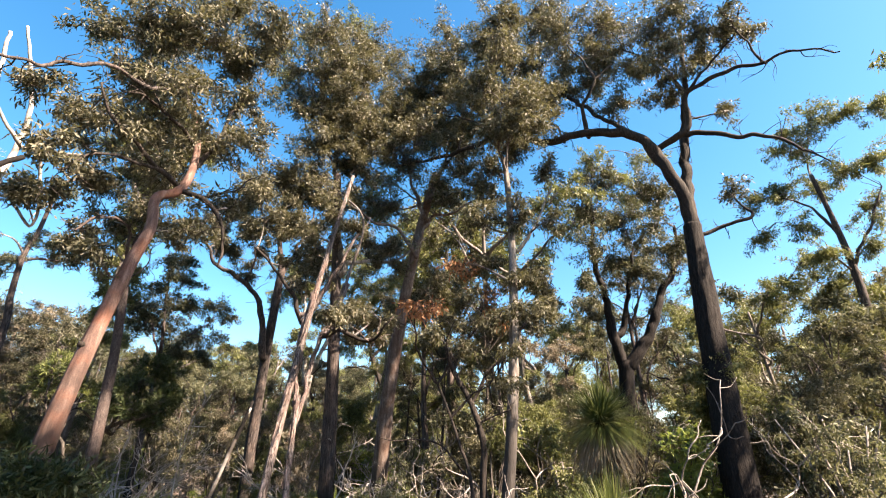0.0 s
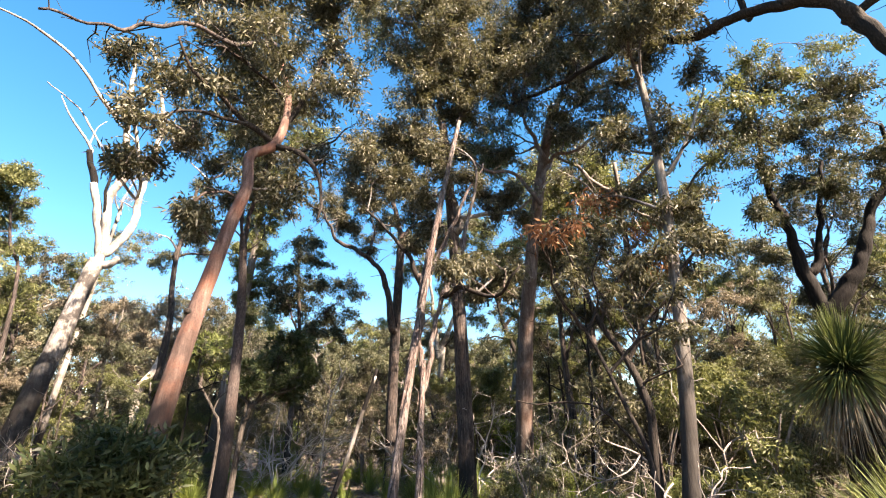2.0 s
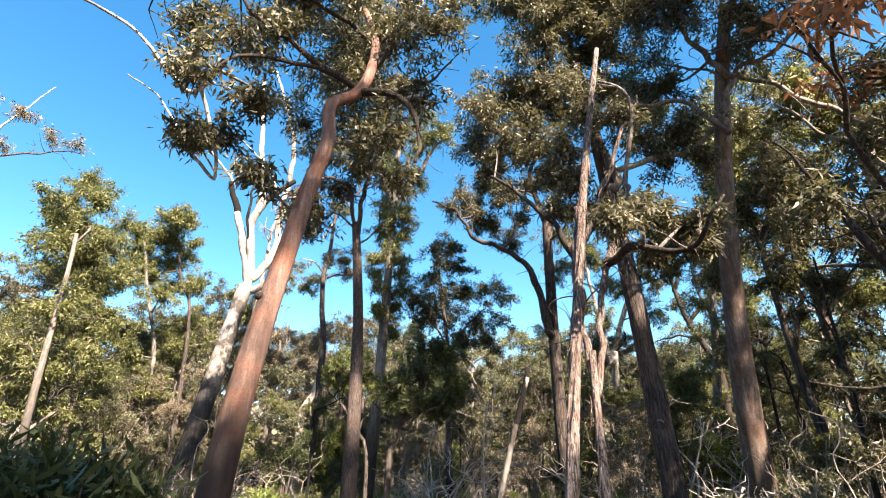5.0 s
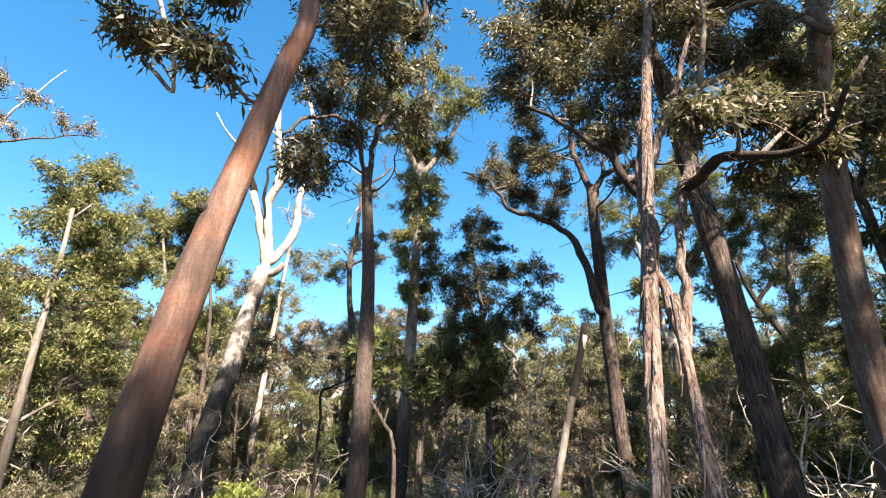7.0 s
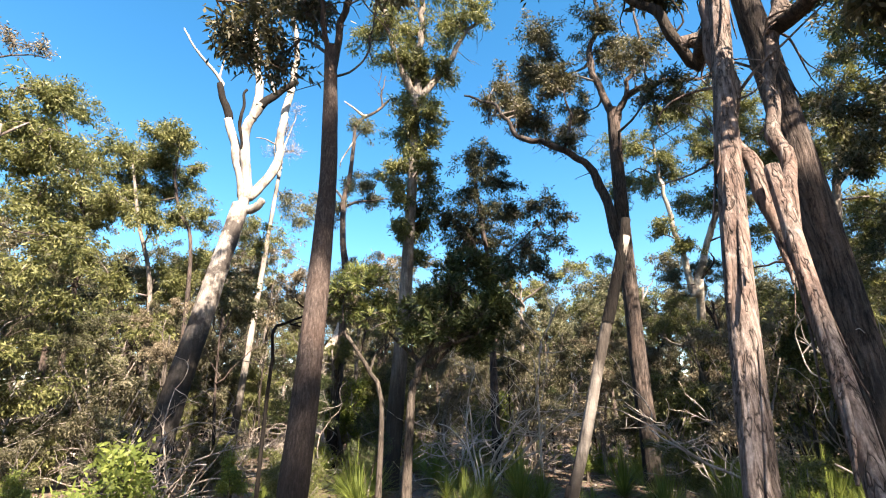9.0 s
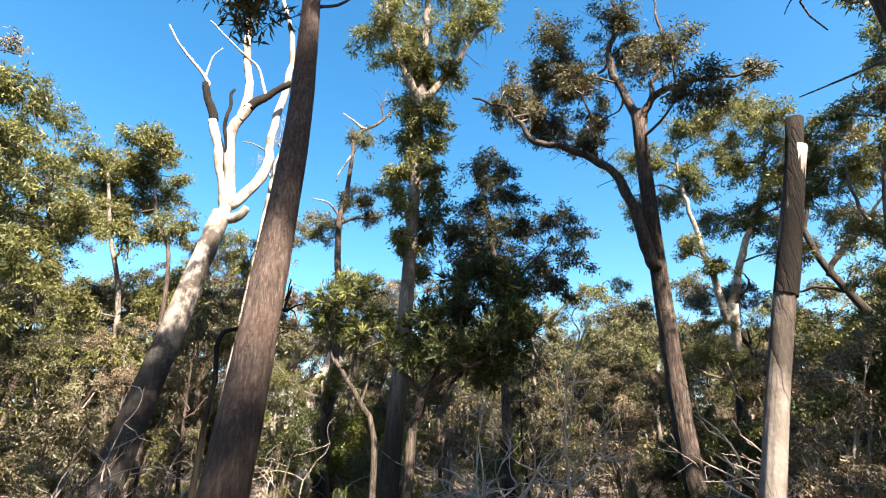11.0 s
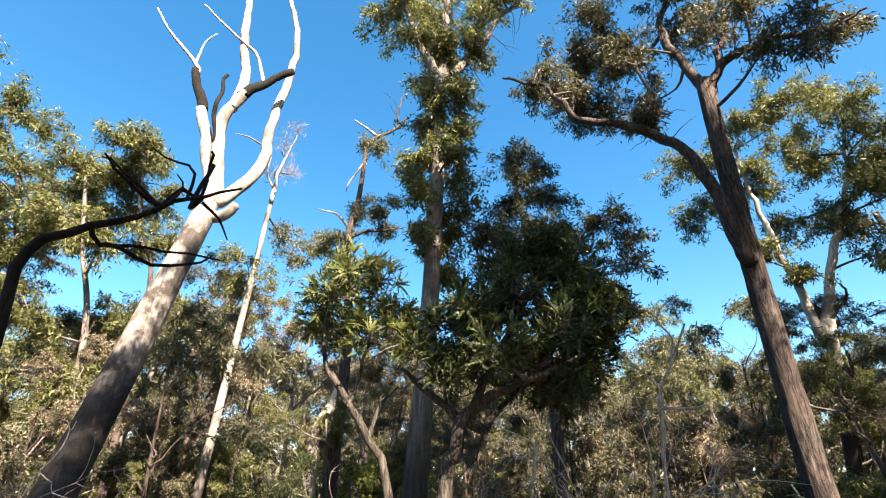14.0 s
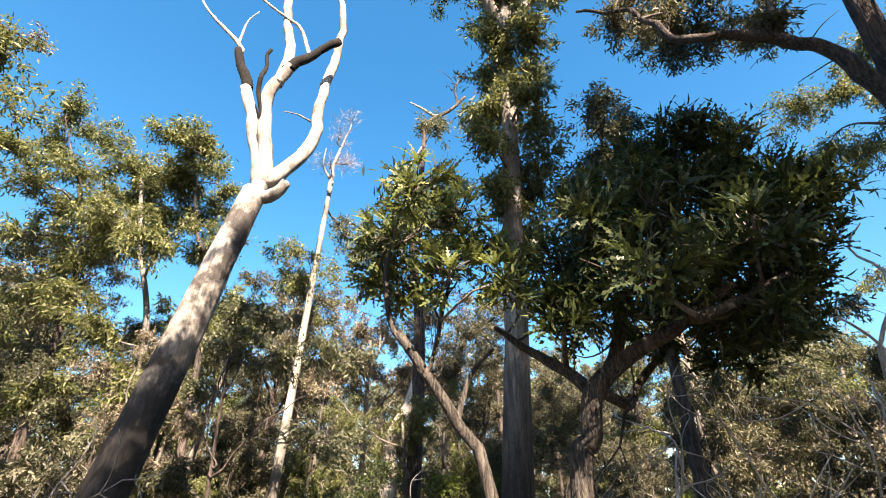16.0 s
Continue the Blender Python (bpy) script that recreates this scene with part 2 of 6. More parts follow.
def tube(path, radii, sides, rough=0.0, wave=5.0, open_end=True):
    """Corners and faces of a round, tapering stem along the path; rough: how far ridges stand out, as part of the radius."""
    p = np.asarray(path, float)
    d = np.gradient(p, axis=0)
    d /= np.linalg.norm(d, axis=1)[:, None] + 1e-9
    u = np.cross(d[0], (0.31, 0.95, 0.05))
    u /= np.linalg.norm(u)
    ang = np.linspace(0, 2 * np.pi, sides, endpoint=False)
    ca, sa = np.cos(ang), np.sin(ang)
    rings = np.empty((len(p), sides, 3))
    for i in range(len(p)):
        u = u - d[i] * (u @ d[i])
        u /= np.linalg.norm(u)
        w = np.cross(d[i], u)
        r = np.full(sides, radii[i])
        if rough:
            for j in range(sides):
                q = Vector((ca[j] * wave, sa[j] * wave, p[i][2] * 1.3))
                ridge = 1 - 2.2 * abs(noise.noise(q))
                r[j] *= 1 + rough * ridge + 0.07 * noise.noise(Vector((ca[j] * 1.2, sa[j] * 1.2, p[i][2] * 0.7 + 9)))
        rings[i] = p[i] + r[:, None] * (ca[:, None] * u + sa[:, None] * w)
    verts = np.vstack([rings.reshape(-1, 3), p[-1] + d[-1] * radii[-1] * 0.3])
    i, j = np.meshgrid(np.arange(len(p) - 1), np.arange(sides), indexing="ij")
    k = (j + 1) % sides
    faces = np.stack([i * sides + j, i * sides + k, (i + 1) * sides + k, (i + 1) * sides + j], -1).reshape(-1, 4)
    j = np.arange(0, sides - 1, 2)
    last = (len(p) - 1) * sides
    cap = np.stack([last + j, last + (j + 1) % sides, last + (j + 2) % sides, np.full(len(j), len(verts) - 1)], -1)
    return verts, np.vstack([faces, cap])


def joined(parts):
    verts, faces, n = [], [], 0
    for v, f in parts:
        verts.append(v)
        faces.append(f + n)
        n += len(v)
    return np.vstack(verts), np.vstack(faces)


def blades(base, way, length, width, fold=0.25):
    """Leaf blades: pointed at both ends, widest before the middle, bent along the rib. One quad each."""
    n = len(base)
    way = way / (np.linalg.norm(way, axis=1)[:, None] + 1e-9)
    side = np.cross(way, RNG.normal(size=(n, 3)))
    side /= np.linalg.norm(side, axis=1)[:, None] + 1e-9
    up = np.cross(side, way)
    mid = base + way * length[:, None] * 0.45 + up * (length * fold * 0.3)[:, None]
    v = np.stack([base, mid + side * width[:, None] / 2, base + way * length[:, None], mid - side * width[:, None] / 2], 1)
    return v.reshape(-1, 3), np.arange(4 * n).reshape(-1, 4)


# ---- trees ----
STEMS = {}       # the line, the radii and the bark of each trunk
NODES = {}       # points along the wood of each tree, from which its branches spring


def tree(name, label, category, x, y, group=""):
    ob = new(name)
    ob.location = (x, y, 0)
    ob.empty_display_size = 0.3
    NODES[ob] = []
    return tagged(ob, label, category, group)


def local(ob, pts):
    return np.asarray(pts, float) - np.array(ob.location)


def stem(ob, pts, r0, r1, mat, fine=False, name="trunk"):
    path = smooth_path(local(ob, pts), 0.05 if fine else 0.2)
    s = np.linspace(0, 1, len(path))
    z = path[:, 2] - path[0, 2]
    radii = r0 + (r1 - r0) * s + r0 * 0.45 * np.exp(-z / 0.28)
    v, f = tube(path, radii, 44 if fine else 14, 0.075 if fine else 0.05, 9.0 if fine else 4.0)
    piece(name, v, f, mat, ob)
    STEMS[ob] = (path, radii, mat)
    NODES[ob] += [(p, r) for p, r in zip(path[len(path) // 3::3], radii[len(path) // 3::3])]


TWIGS = np.random.default_rng(71)
FINE = {}        # the fine bare twigs of each tree, not yet built


def bare_twigs(ob):
    """Builds the fine twigs of a tree, too many and too thin to count."""
    bits = FINE.pop(ob, [])
    if bits:
        tagged(piece("brushwood", *joined([t for b, m in bits for t in b]), bits[0][1], ob), "", "", "", "stuff")


def side_twigs(path, radii, per_metre=3.2):
    """Crooked bare twigs that spring from the outer part of a limb, some of them forked."""
    out = []
    run = np.linalg.norm(np.diff(path, axis=0), axis=1).sum()
    for k in range(int(run * per_metre) + 1):
        i = int(len(path) * TWIGS.uniform(0.25, 0.98))
        p, long = path[min(i, len(path) - 1)], TWIGS.uniform(0.25, 0.85)
        r = min(radii[min(i, len(path) - 1)] * 0.6, 0.006 + 0.009 * long)
        d = TWIGS.normal(size=3) + np.array((0, 0, 0.35))
        pts, q = [p], p
        for j in range(4):
            d = d / np.linalg.norm(d) + TWIGS.normal(0, 0.42, 3)
            q = q + d / np.linalg.norm(d) * long / 4
            pts.append(q)
        line = smooth_path(pts, 0.1)
        out.append(tube(line, np.linspace(r, 0.003, len(line)), 5))
        if TWIGS.uniform() < 0.6:
            e = d / np.linalg.norm(d) + TWIGS.normal(0, 0.7, 3)
            line = smooth_path([pts[2], pts[2] + e * long * 0.2 + TWIGS.normal(0, 0.03, 3), pts[2] + e * long * 0.4], 0.1)
            out.append(tube(line, np.linspace(r * 0.6, 0.0025, len(line)), 4))
    return out


def limb(ob, pts, r0, r1, mat, name="limb"):
    p = local(ob, pts)
    if NODES[ob]:
        near = min(NODES[ob], key=lambda q: np.linalg.norm(q[0] - p[0]))[0]
        if np.linalg.norm(near - p[0]) > 0.06:
            p = np.vstack([near, p])
    path = smooth_path(p, 0.09)
    path[1:] += np.cumsum(RNG.normal(0, 0.006, (len(path) - 1, 3)), axis=0) * (0.6 if name == "limb" else 0.1)
    radii = np.linspace(r0, r1, len(path)) * (1 + 0.12 * np.convolve(RNG.normal(size=len(path) + 4), np.ones(5) / 5, "valid"))
    ease = np.clip(np.linspace(0, 1, len(path)) * 4, 0, 1)
    sway = min(0.055, 0.012 + 0.02 * len(path) * 0.09) * (0.35 if mat == BARK_DEAD else 1.0) if name == "limb" else 0.0
    seat = float(TWIGS.uniform(0, 99))
    for i in range(1, len(path) - 1):
        q = noise.noise_vector(Vector((i * 0.27, seat, ob.location.x)))
        path[i] += np.array(q) * sway * ease[i] * 1.5
    v, f = tube(path, radii, 10, 0.09, 3.0)
    if name == "limb" and mat not in (BARK_DEAD, BARK_WHITE, STICK_PALE) and ob.name.split(".")[0] != "dead_tree" and len(path) > 6:
        FINE.setdefault(ob, []).append((side_twigs(path, radii), mat))
    piece(name, v, f, mat, ob)
    NODES[ob] += [(a, r) for a, r in zip(path[2::2], radii[2::2])]


def peeling_bark(ob, count, top=0.9):
    """Loose strips of bark that lie along a trunk and curl away at the lower end."""
    path, radii, mat = STEMS[ob]
    for k in range(count):
        n = int(RNG.integers(7, 20))
        i = int(RNG.integers(4, max(6, int(len(path) * top) - n)))
        a = RNG.uniform(0, 2 * np.pi)
        seg, rad = path[i:i + n], radii[i:i + n]
        out = np.array((math.cos(a), math.sin(a), 0.0))
        s = np.linspace(0, 1, len(seg))[:, None]
        drift = np.array((-math.sin(a), math.cos(a), 0.0)) * RNG.normal(0, 0.03)
        line = seg + out * (rad[:, None] * 1.02 + 0.05 * (1 - s) ** 3) + drift * s
        v, f = tube(line, 0.016 * np.sin(np.linspace(0.5, 2.9, len(line))) * RNG.uniform(0.6, 1.3), 5)
        c = np.repeat(line, 5, axis=0)
        v[:len(c)] -= out * ((v[:len(c)] - c) @ out)[:, None] * 0.65
        piece("bark_strip", v, f, mat, ob)


LEAF_FORM = {}   # material name: length, width, how many, how far the leaves hang
for key, form in (("leaf_brown", (0.12, 0.032, 0.5, 0.7)), ("twig_grey", (0.22, 0.008, 0.5, -0.5)),
                  ("leaf_banksia", (0.085, 0.018, 1.2, -0.25)), ("leaf_fresh", (0.08, 0.026, 0.6, 0.1))):
    LEAF_FORM[key] = form


def crown(ob, clumps, mat, dens=1.0, twig=None, size=1.0, single=True):
    """Branches from the wood to each clump (x, y, z, radius), twigs in it, and sprays of leaves along the twigs."""
    length, width, many, hang = LEAF_FORM.get(mat.name, (0.112, 0.029, 1.0, 0.7))
    length, width = length * size, width * size
    wood, base, way = [], [], []
    org = np.array(ob.location)
    nodes = list(NODES[ob])
    for x, y, z, r in clumps:
        c = np.array((x, y, z)) - org
        start, thick = min(nodes, key=lambda q: np.linalg.norm(q[0] - c) + max(0, q[0][2] - c[2] + 0.2) * 0.8)
        run = np.linalg.norm(c - start)
        bend = (start + c) / 2 + RNG.normal(0, 0.12 * run + 0.02, 3) + np.array((0, 0, 0.1 * run))
        path = smooth_path([start, bend, c], 0.2)
        r0 = min(thick * 0.7, 0.014 + 0.018 * run)
        one = [tube(path, np.linspace(r0, 0.007, len(path)), 6)]
        nodes += [(q, 0.02) for q in path[len(path) // 2::2]]
        sub = max(7, int((18 if single else 9) * (r / 0.6) ** 1.4))
        for k in range(sub):
            e = RNG.normal(size=3)
            e = e / np.linalg.norm(e) * r * RNG.uniform(0.25, 1.35) * np.array((1, 1, 0.78))
            a = path[int(len(path) * RNG.uniform(0.5, 0.98))]
            tip = c + e
            m = (a + tip) / 2 + np.array((0, 0, 0.12 * r)) + RNG.normal(0, 0.07 * r, 3)
            tw = smooth_path([a, m, tip], 0.16)
            one.append(tube(tw[::1 if single else 2], np.linspace(0.008, 0.003, len(tw[::1 if single else 2])), 4 if single else 3))
            n = int(dens * many * 112 * RNG.uniform(0.3, 1.6) / size ** 1.5)
            pick = tw[(len(tw) * RNG.beta(3.0, 1.0, n)).astype(int).clip(0, len(tw) - 1)]
            pick = pick + RNG.normal(0, 0.078 * size ** 0.7, (n, 3)) * np.array((1, 1, 0.8))
            d = RNG.normal(size=(n, 3))
            d /= np.linalg.norm(d, axis=1)[:, None]
            base.append(pick)
            way.append(d + np.array((0, 0, -hang)) + 0.35 * e / (np.linalg.norm(e) + 1e-6))
        wood.append(joined(one))
    if not single:
        bare_twigs(ob)
    base, way = np.vstack(base), np.vstack(way)
    n = len(base)
    v, f = blades(base, way, length * RNG.uniform(0.6, 1.35, n), width * RNG.uniform(0.7, 1.3, n))
    if single:
        for w in wood:
            piece("branch", *w, twig or TWIG_BARK, ob)
    else:
        tagged(piece("brushwood", *joined(wood), twig or TWIG_BARK, ob), "", "", "", "stuff")
    piece("crown", v, f, mat, ob)


def whorls(ob, spots, mat, reach=0.2, many=11):
    """Whorls of stiff, saw-edged leaves at the ends of short stalks; spots: (x, y, z, radius) in which the stalks end."""
    verts, faces, wood, n = [], [], [], 0
    org = np.array(ob.location)
    for x, y, z, r in spots:
        c = np.array((x, y, z)) - org
        for k in range(max(5, int(26 * r / 0.3))):
            e = RNG.normal(size=3)
            e /= np.linalg.norm(e)
            root = c + e * r * RNG.uniform(0.7, 1.15)
            axis = e + np.array((0, 0, 0.5)) + RNG.normal(0, 0.25, 3)
            axis /= np.linalg.norm(axis)
            line = smooth_path([c + e * r * 0.2, root - axis * 0.05, root], 0.1)
            wood.append(tube(line, np.linspace(0.008, 0.005, len(line)), 4))
            u = np.cross(axis, RNG.normal(size=3))
            u /= np.linalg.norm(u)
            w = np.cross(axis, u)
            for j in range(many):
                a = 2 * math.pi * j / many + RNG.normal(0, 0.15)
                out = u * math.cos(a) + w * math.sin(a)
                side = np.cross(axis, out)
                tilt, long = RNG.uniform(0.3, 1.1), reach * RNG.uniform(0.65, 1.15)
                for q in range(6):
                    s0, s1 = q / 6, (q + 1.25) / 6
                    p0 = root + (axis * (1 - 0.5 * tilt * s0) + out * tilt * (0.6 + 0.4 * s0)) * long * s0
                    p1 = root + (axis * (1 - 0.5 * tilt * s1) + out * tilt * (0.6 + 0.4 * s1)) * long * s1
                    half = 0.021 * reach / 0.2 * math.sin(0.5 + 2.2 * s1)
                    tip = p0 + (p1 - p0) * 0.75
                    verts += [p0, tip + side * half + axis * 0.004, p1, tip - side * half + axis * 0.004]
                    faces.append((n, n + 1, n + 2, n + 3))
                    n += 4
    tagged(piece("brushwood", *joined(wood), TWIG_BARK, ob), "", "", "", "stuff")
    piece("saw_edged_foliage", verts, faces, mat, ob, "whorls of stiff saw-edged leaves")


def grown_tree(name, label, x, y, height, girth, mat, leaf, spread=1.6, clumps=9, lean=0.6, size=1.5, low=0.45):
    """A whole tree of the further wood, shaped by chance."""
    ob = tree(name, label, "tree", x, y, "trees of the further wood")
    top = np.array((RNG.normal(0, lean), RNG.normal(0, lean), height * 0.8))
    at = np.array((x, y, 0))
    mid = top * 0.5 + RNG.normal(0, 0.15, 3) * (1, 1, 0)
    stem(ob, [at + (0, 0, -0.2), at + mid * 0.5, at + mid, at + top], girth, girth * 0.35, mat)
    ends = []
    for k in range(4):
        a = top * RNG.uniform(0.5, 0.95)
        t = a + np.array((RNG.normal(0, spread * 0.6), RNG.normal(0, spread * 0.6), height * RNG.uniform(0.1, 0.25)))
        limb(ob, [at + a, at + (a + t) / 2 + RNG.normal(0, 0.15, 3), at + t], girth * 0.4, girth * 0.12, mat)
        ends.append(t)
    blobs = []
    for k in range(clumps):
        e = ends[k % 4] + RNG.normal(0, 0.45, 3) * spread
        e[2] = np.clip(e[2], height * low, height)
        blobs.append((*(at + e), RNG.uniform(0.45, 0.8) * spread * 0.6))
    crown(ob, blobs, leaf, 1.0, None, size, False)
    return ob


def shrub(name, label, x, y, height, spread, leaf, stems=4, dens=0.8, size=1.2, category="shrub", clumps=7, wood=None):
    ob = tree(name, label, category, x, y, "understorey shrubs")
    at = np.array((x, y, 0))
    for k in range(stems):
        a = RNG.uniform(0, 2 * np.pi)
        t = np.array((math.cos(a) * spread * RNG.uniform(0.2, 0.7), math.sin(a) * spread * RNG.uniform(0.2, 0.7), height * RNG.uniform(0.55, 0.9)))
        limb_path = [at + (0.05 * math.cos(a), 0.05 * math.sin(a), -0.05), at + t * (0.3, 0.3, 0.5) + RNG.normal(0, 0.05, 3), at + t]
        stem(ob, limb_path, 0.022 * height ** 0.5, 0.008, wood or TWIG_BARK, name="stalk")
    blobs = []
    for k in range(clumps):
        a = RNG.uniform(0, 2 * np.pi)
        q = spread * RNG.uniform(0.0, 0.8)
        blobs.append((x + q * math.cos(a), y + q * math.sin(a), height * RNG.uniform(0.3, 0.95), spread * RNG.uniform(0.28, 0.45)))
    crown(ob, blobs, leaf, dens, wood, size, False)
    return ob


def bare_shrub(label, x, y, height, spread, mat, stems=6):
    """A leafless bush of crooked pale sticks that fork and fork again."""
    ob = tree("dead_shrub", label, "shrub", x, y, "dead shrubs")
    wood = []

    def grow(p, d, length, r, level):
        pts = [p]
        for i in range(4):
            d = d + RNG.normal(0, 0.28, 3)
            d = d / np.linalg.norm(d)
            p = p + d * length / 4
            pts.append(p)
        path = smooth_path(pts, 0.1)
        wood.append(tube(path, np.linspace(r, r * 0.6, len(path)), 5))
        if level:
            for i in range(int(RNG.integers(2, 4))):
                at = pts[int(RNG.integers(2, 5))]
                e = d + RNG.normal(0, 0.75, 3)
                grow(at, e / np.linalg.norm(e), length * RNG.uniform(0.5, 0.75), r * 0.62, level - 1)

    for k in range(stems):
        a = RNG.uniform(0, 2 * np.pi)
        wood.clear()
        d = np.array((math.cos(a) * spread / height, math.sin(a) * spread / height, 1.0))
        grow(np.array((0.06 * math.cos(a), 0.06 * math.sin(a), -0.05)), d / np.linalg.norm(d), height * 0.55, 0.021, 3)
        piece("branch", *joined(wood), mat, ob)
    return ob


def arched_blades(n, length, width, rise_low, rise_high, sag, root, segs=4):
    """Long narrow blades that spring from a point and arch over; rise: the steepness at the root, in degrees."""
    az = RNG.uniform(0, 2 * np.pi, n)
    el = np.radians(RNG.uniform(rise_low, rise_high, n))
    L = length * RNG.uniform(0.7, 1.1, n)
    out = np.stack([np.cos(az), np.sin(az), np.zeros(n)], 1)
    side = np.stack([-np.sin(az), np.cos(az), np.zeros(n)], 1)
    rows = []
    for k in range(segs + 1):
        s = k / segs
        p = root + out * (np.cos(el) * L * s)[:, None] + np.array((0, 0, 1)) * (np.sin(el) * L * s - sag * L * s * s * np.cos(el))[:, None]
        p = p + RNG.normal(0, 0.004, (n, 3))
        w = width * (1 - s) ** 0.6 + 0.0006
        rows += [p + side * w / 2, p - side * w / 2]
    v = np.stack(rows, 1)
    base = np.arange(n)[:, None] * (2 * segs + 2)
    f = [np.stack([base + 2 * k, base + 2 * k + 2, base + 2 * k + 3, base + 2 * k + 1], -1).reshape(-1, 4) for k in range(segs)]
    return v.reshape(-1, 3), np.vstack(f)


def grass_tree(label, x, y, height, reach, skirt=True):
    ob = tree("grass_tree", label, "grass tree", x, y, "grass trees")
    if height > 0.25:
        path = smooth_path([(0, 0, -0.1), (0.03, 0.0, height * 0.5), (0, 0, height)], 0.06)
        v, f = tube(path, np.full(len(path), 0.13) * (1 + 0.12 * RNG.normal(size=len(path))), 14, 0.2, 5.0)
        piece("trunk", v, f, BARK_DARK, ob, "blackened scaly trunk")
    root = np.array((0, 0, height))
    piece("leaves", *joined([arched_blades(1900, reach, 0.009, -18, 58, 0.32, root), arched_blades(400, reach * 0.85, 0.009, 55, 88, 0.2, root)]), BLADE_GREEN, ob)
    if skirt:
        piece("skirt", *arched_blades(1100, reach * 0.8, 0.009, -65, 0, 0.7, root), BLADE_DRY, ob, "skirt of dead grey-brown leaves")
    return ob


def tussock(label, x, y, reach, mat):
    ob = tree("grass_tussock", label, "grass", x, y, "grass tussocks")
    piece("blade_tuft", *arched_blades(260, reach, 0.008, 25, 88, 0.45, np.array((0, 0, -0.02)), 3), mat, ob)
    return ob


def copy_at(ob, x, y, turn, size=1.0):
    return copy_thing(ob, pose(x, y, 0, 0, 0, turn) @ Matrix.Scale(size, 4))


# ---- the ground ----
def lift(x, y):
    return 0.05 * noise.noise(Vector((x * 0.35, y * 0.35, 0))) + 0.02 * noise.noise(Vector((x * 1.3, y * 1.3, 4)))


fine_axis = np.arange(-30, 30.01, 0.6)
far_axis = np.array((45, 70, 110, 200, 400, 900, 2000, 4000.0))
axis = np.concatenate([-far_axis[::-1], fine_axis, far_axis])
gx, gy = np.meshgrid(axis - 4, axis + 9, indexing="ij")
gz = np.array([lift(a, b) if abs(a) < 40 and abs(b) < 45 else 0.0 for a, b in zip(gx.ravel(), gy.ravel())])
na = len(axis)
gi, gj = np.meshgrid(np.arange(na - 1), np.arange(na - 1), indexing="ij")
gf = np.stack([gi * na + gj, (gi + 1) * na + gj, (gi + 1) * na + gj + 1, gi * na + gj + 1], -1).reshape(-1, 4)
ground = piece("ground", np.stack([gx.ravel(), gy.ravel(), gz], 1), gf, GROUND)
tagged(ground, "sandy forest floor under leaf litter", "ground", "", "structure")

# ---- the trees that the path passes ----

red_gum = tree("gum_tree", "leaning eucalypt with smooth reddish-brown bark", "tree", -4.75, 6.15)
stem(red_gum, [(-4.74, 6.13, -0.20), (-4.77, 6.21, 0.50), (-4.79, 6.32, 1.50), (-4.77, 6.46, 2.50), (-4.72, 6.63, 3.50), (-4.66, 6.77, 4.30), (-4.60, 6.89, 4.90), (-4.67, 6.93, 5.44), (-4.50, 7.15, 5.70), (-4.46, 7.33, 6.14), (-4.57, 7.50, 6.89), (-4.84, 7.53, 7.71)], 0.139, .045, BARK_RED, fine=True)
limb(red_gum, [(-4.84, 7.53, 7.71), (-5.11, 7.20, 7.95), (-5.42, 6.84, 8.18)], 0.045, 0.020, BARK_DARK)
limb(red_gum, [(-4.45, 7.20, 5.76), (-4.13, 7.30, 5.65), (-3.85, 7.36, 5.34), (-3.65, 7.34, 4.84), (-3.60, 7.19, 4.42)], 0.050, 0.015, BARK_DARK)
limb(red_gum, [(-4.50, 7.16, 5.84), (-4.70, 6.76, 5.93), (-4.88, 6.38, 6.14), (-5.09, 5.97, 6.31), (-5.15, 5.72, 6.72)], 0.050, 0.015, BARK_DARK)
limb(red_gum, [(-4.47, 7.33, 6.19), (-4.36, 7.71, 7.02), (-4.27, 8.06, 8.17), (-4.02, 8.57, 9.07)], 0.050, 0.015, BARK_DARK)
limb(red_gum, [(-4.59, 7.49, 6.88), (-4.78, 6.93, 7.05), (-4.95, 6.41, 7.08), (-5.05, 5.94, 6.80)], 0.040, 0.012, BARK_DARK)
limb(red_gum, [(-4.66, 6.73, 5.89), (-4.88, 6.25, 5.76), (-5.04, 5.82, 5.50), (-5.10, 5.49, 5.05)], 0.030, 0.010, BARK_DARK)
limb(red_gum, [(-4.76, 6.48, 2.92), (-4.77, 6.43, 2.93), (-4.78, 6.39, 2.94)], 0.055, 0.035, BARK_DARK)
limb(red_gum, [(-4.22, 7.42, 5.76), (-3.93, 7.84, 6.15), (-3.73, 8.16, 6.62)], 0.030, 0.010, BARK_DARK)
limb(red_gum, [(-4.90, 7.33, 8.00), (-5.25, 6.72, 7.57), (-5.57, 6.13, 7.49), (-5.89, 5.55, 6.95), (-6.07, 5.09, 6.68), (-6.26, 4.63, 6.48)], 0.050, 0.015, BARK_GREY)
limb(red_gum, [(-6.09, 5.99, 5.73), (-6.17, 5.72, 5.84), (-6.44, 5.27, 6.37), (-6.77, 4.77, 6.57), (-6.89, 4.46, 6.55)], 0.035, 0.012, BARK_DEAD)
limb(red_gum, [(-6.04, 6.44, 4.71), (-6.38, 6.23, 5.08), (-6.74, 6.01, 5.69), (-7.03, 5.85, 6.11), (-7.38, 5.64, 6.42)], 0.025, 0.008, BARK_DEAD)
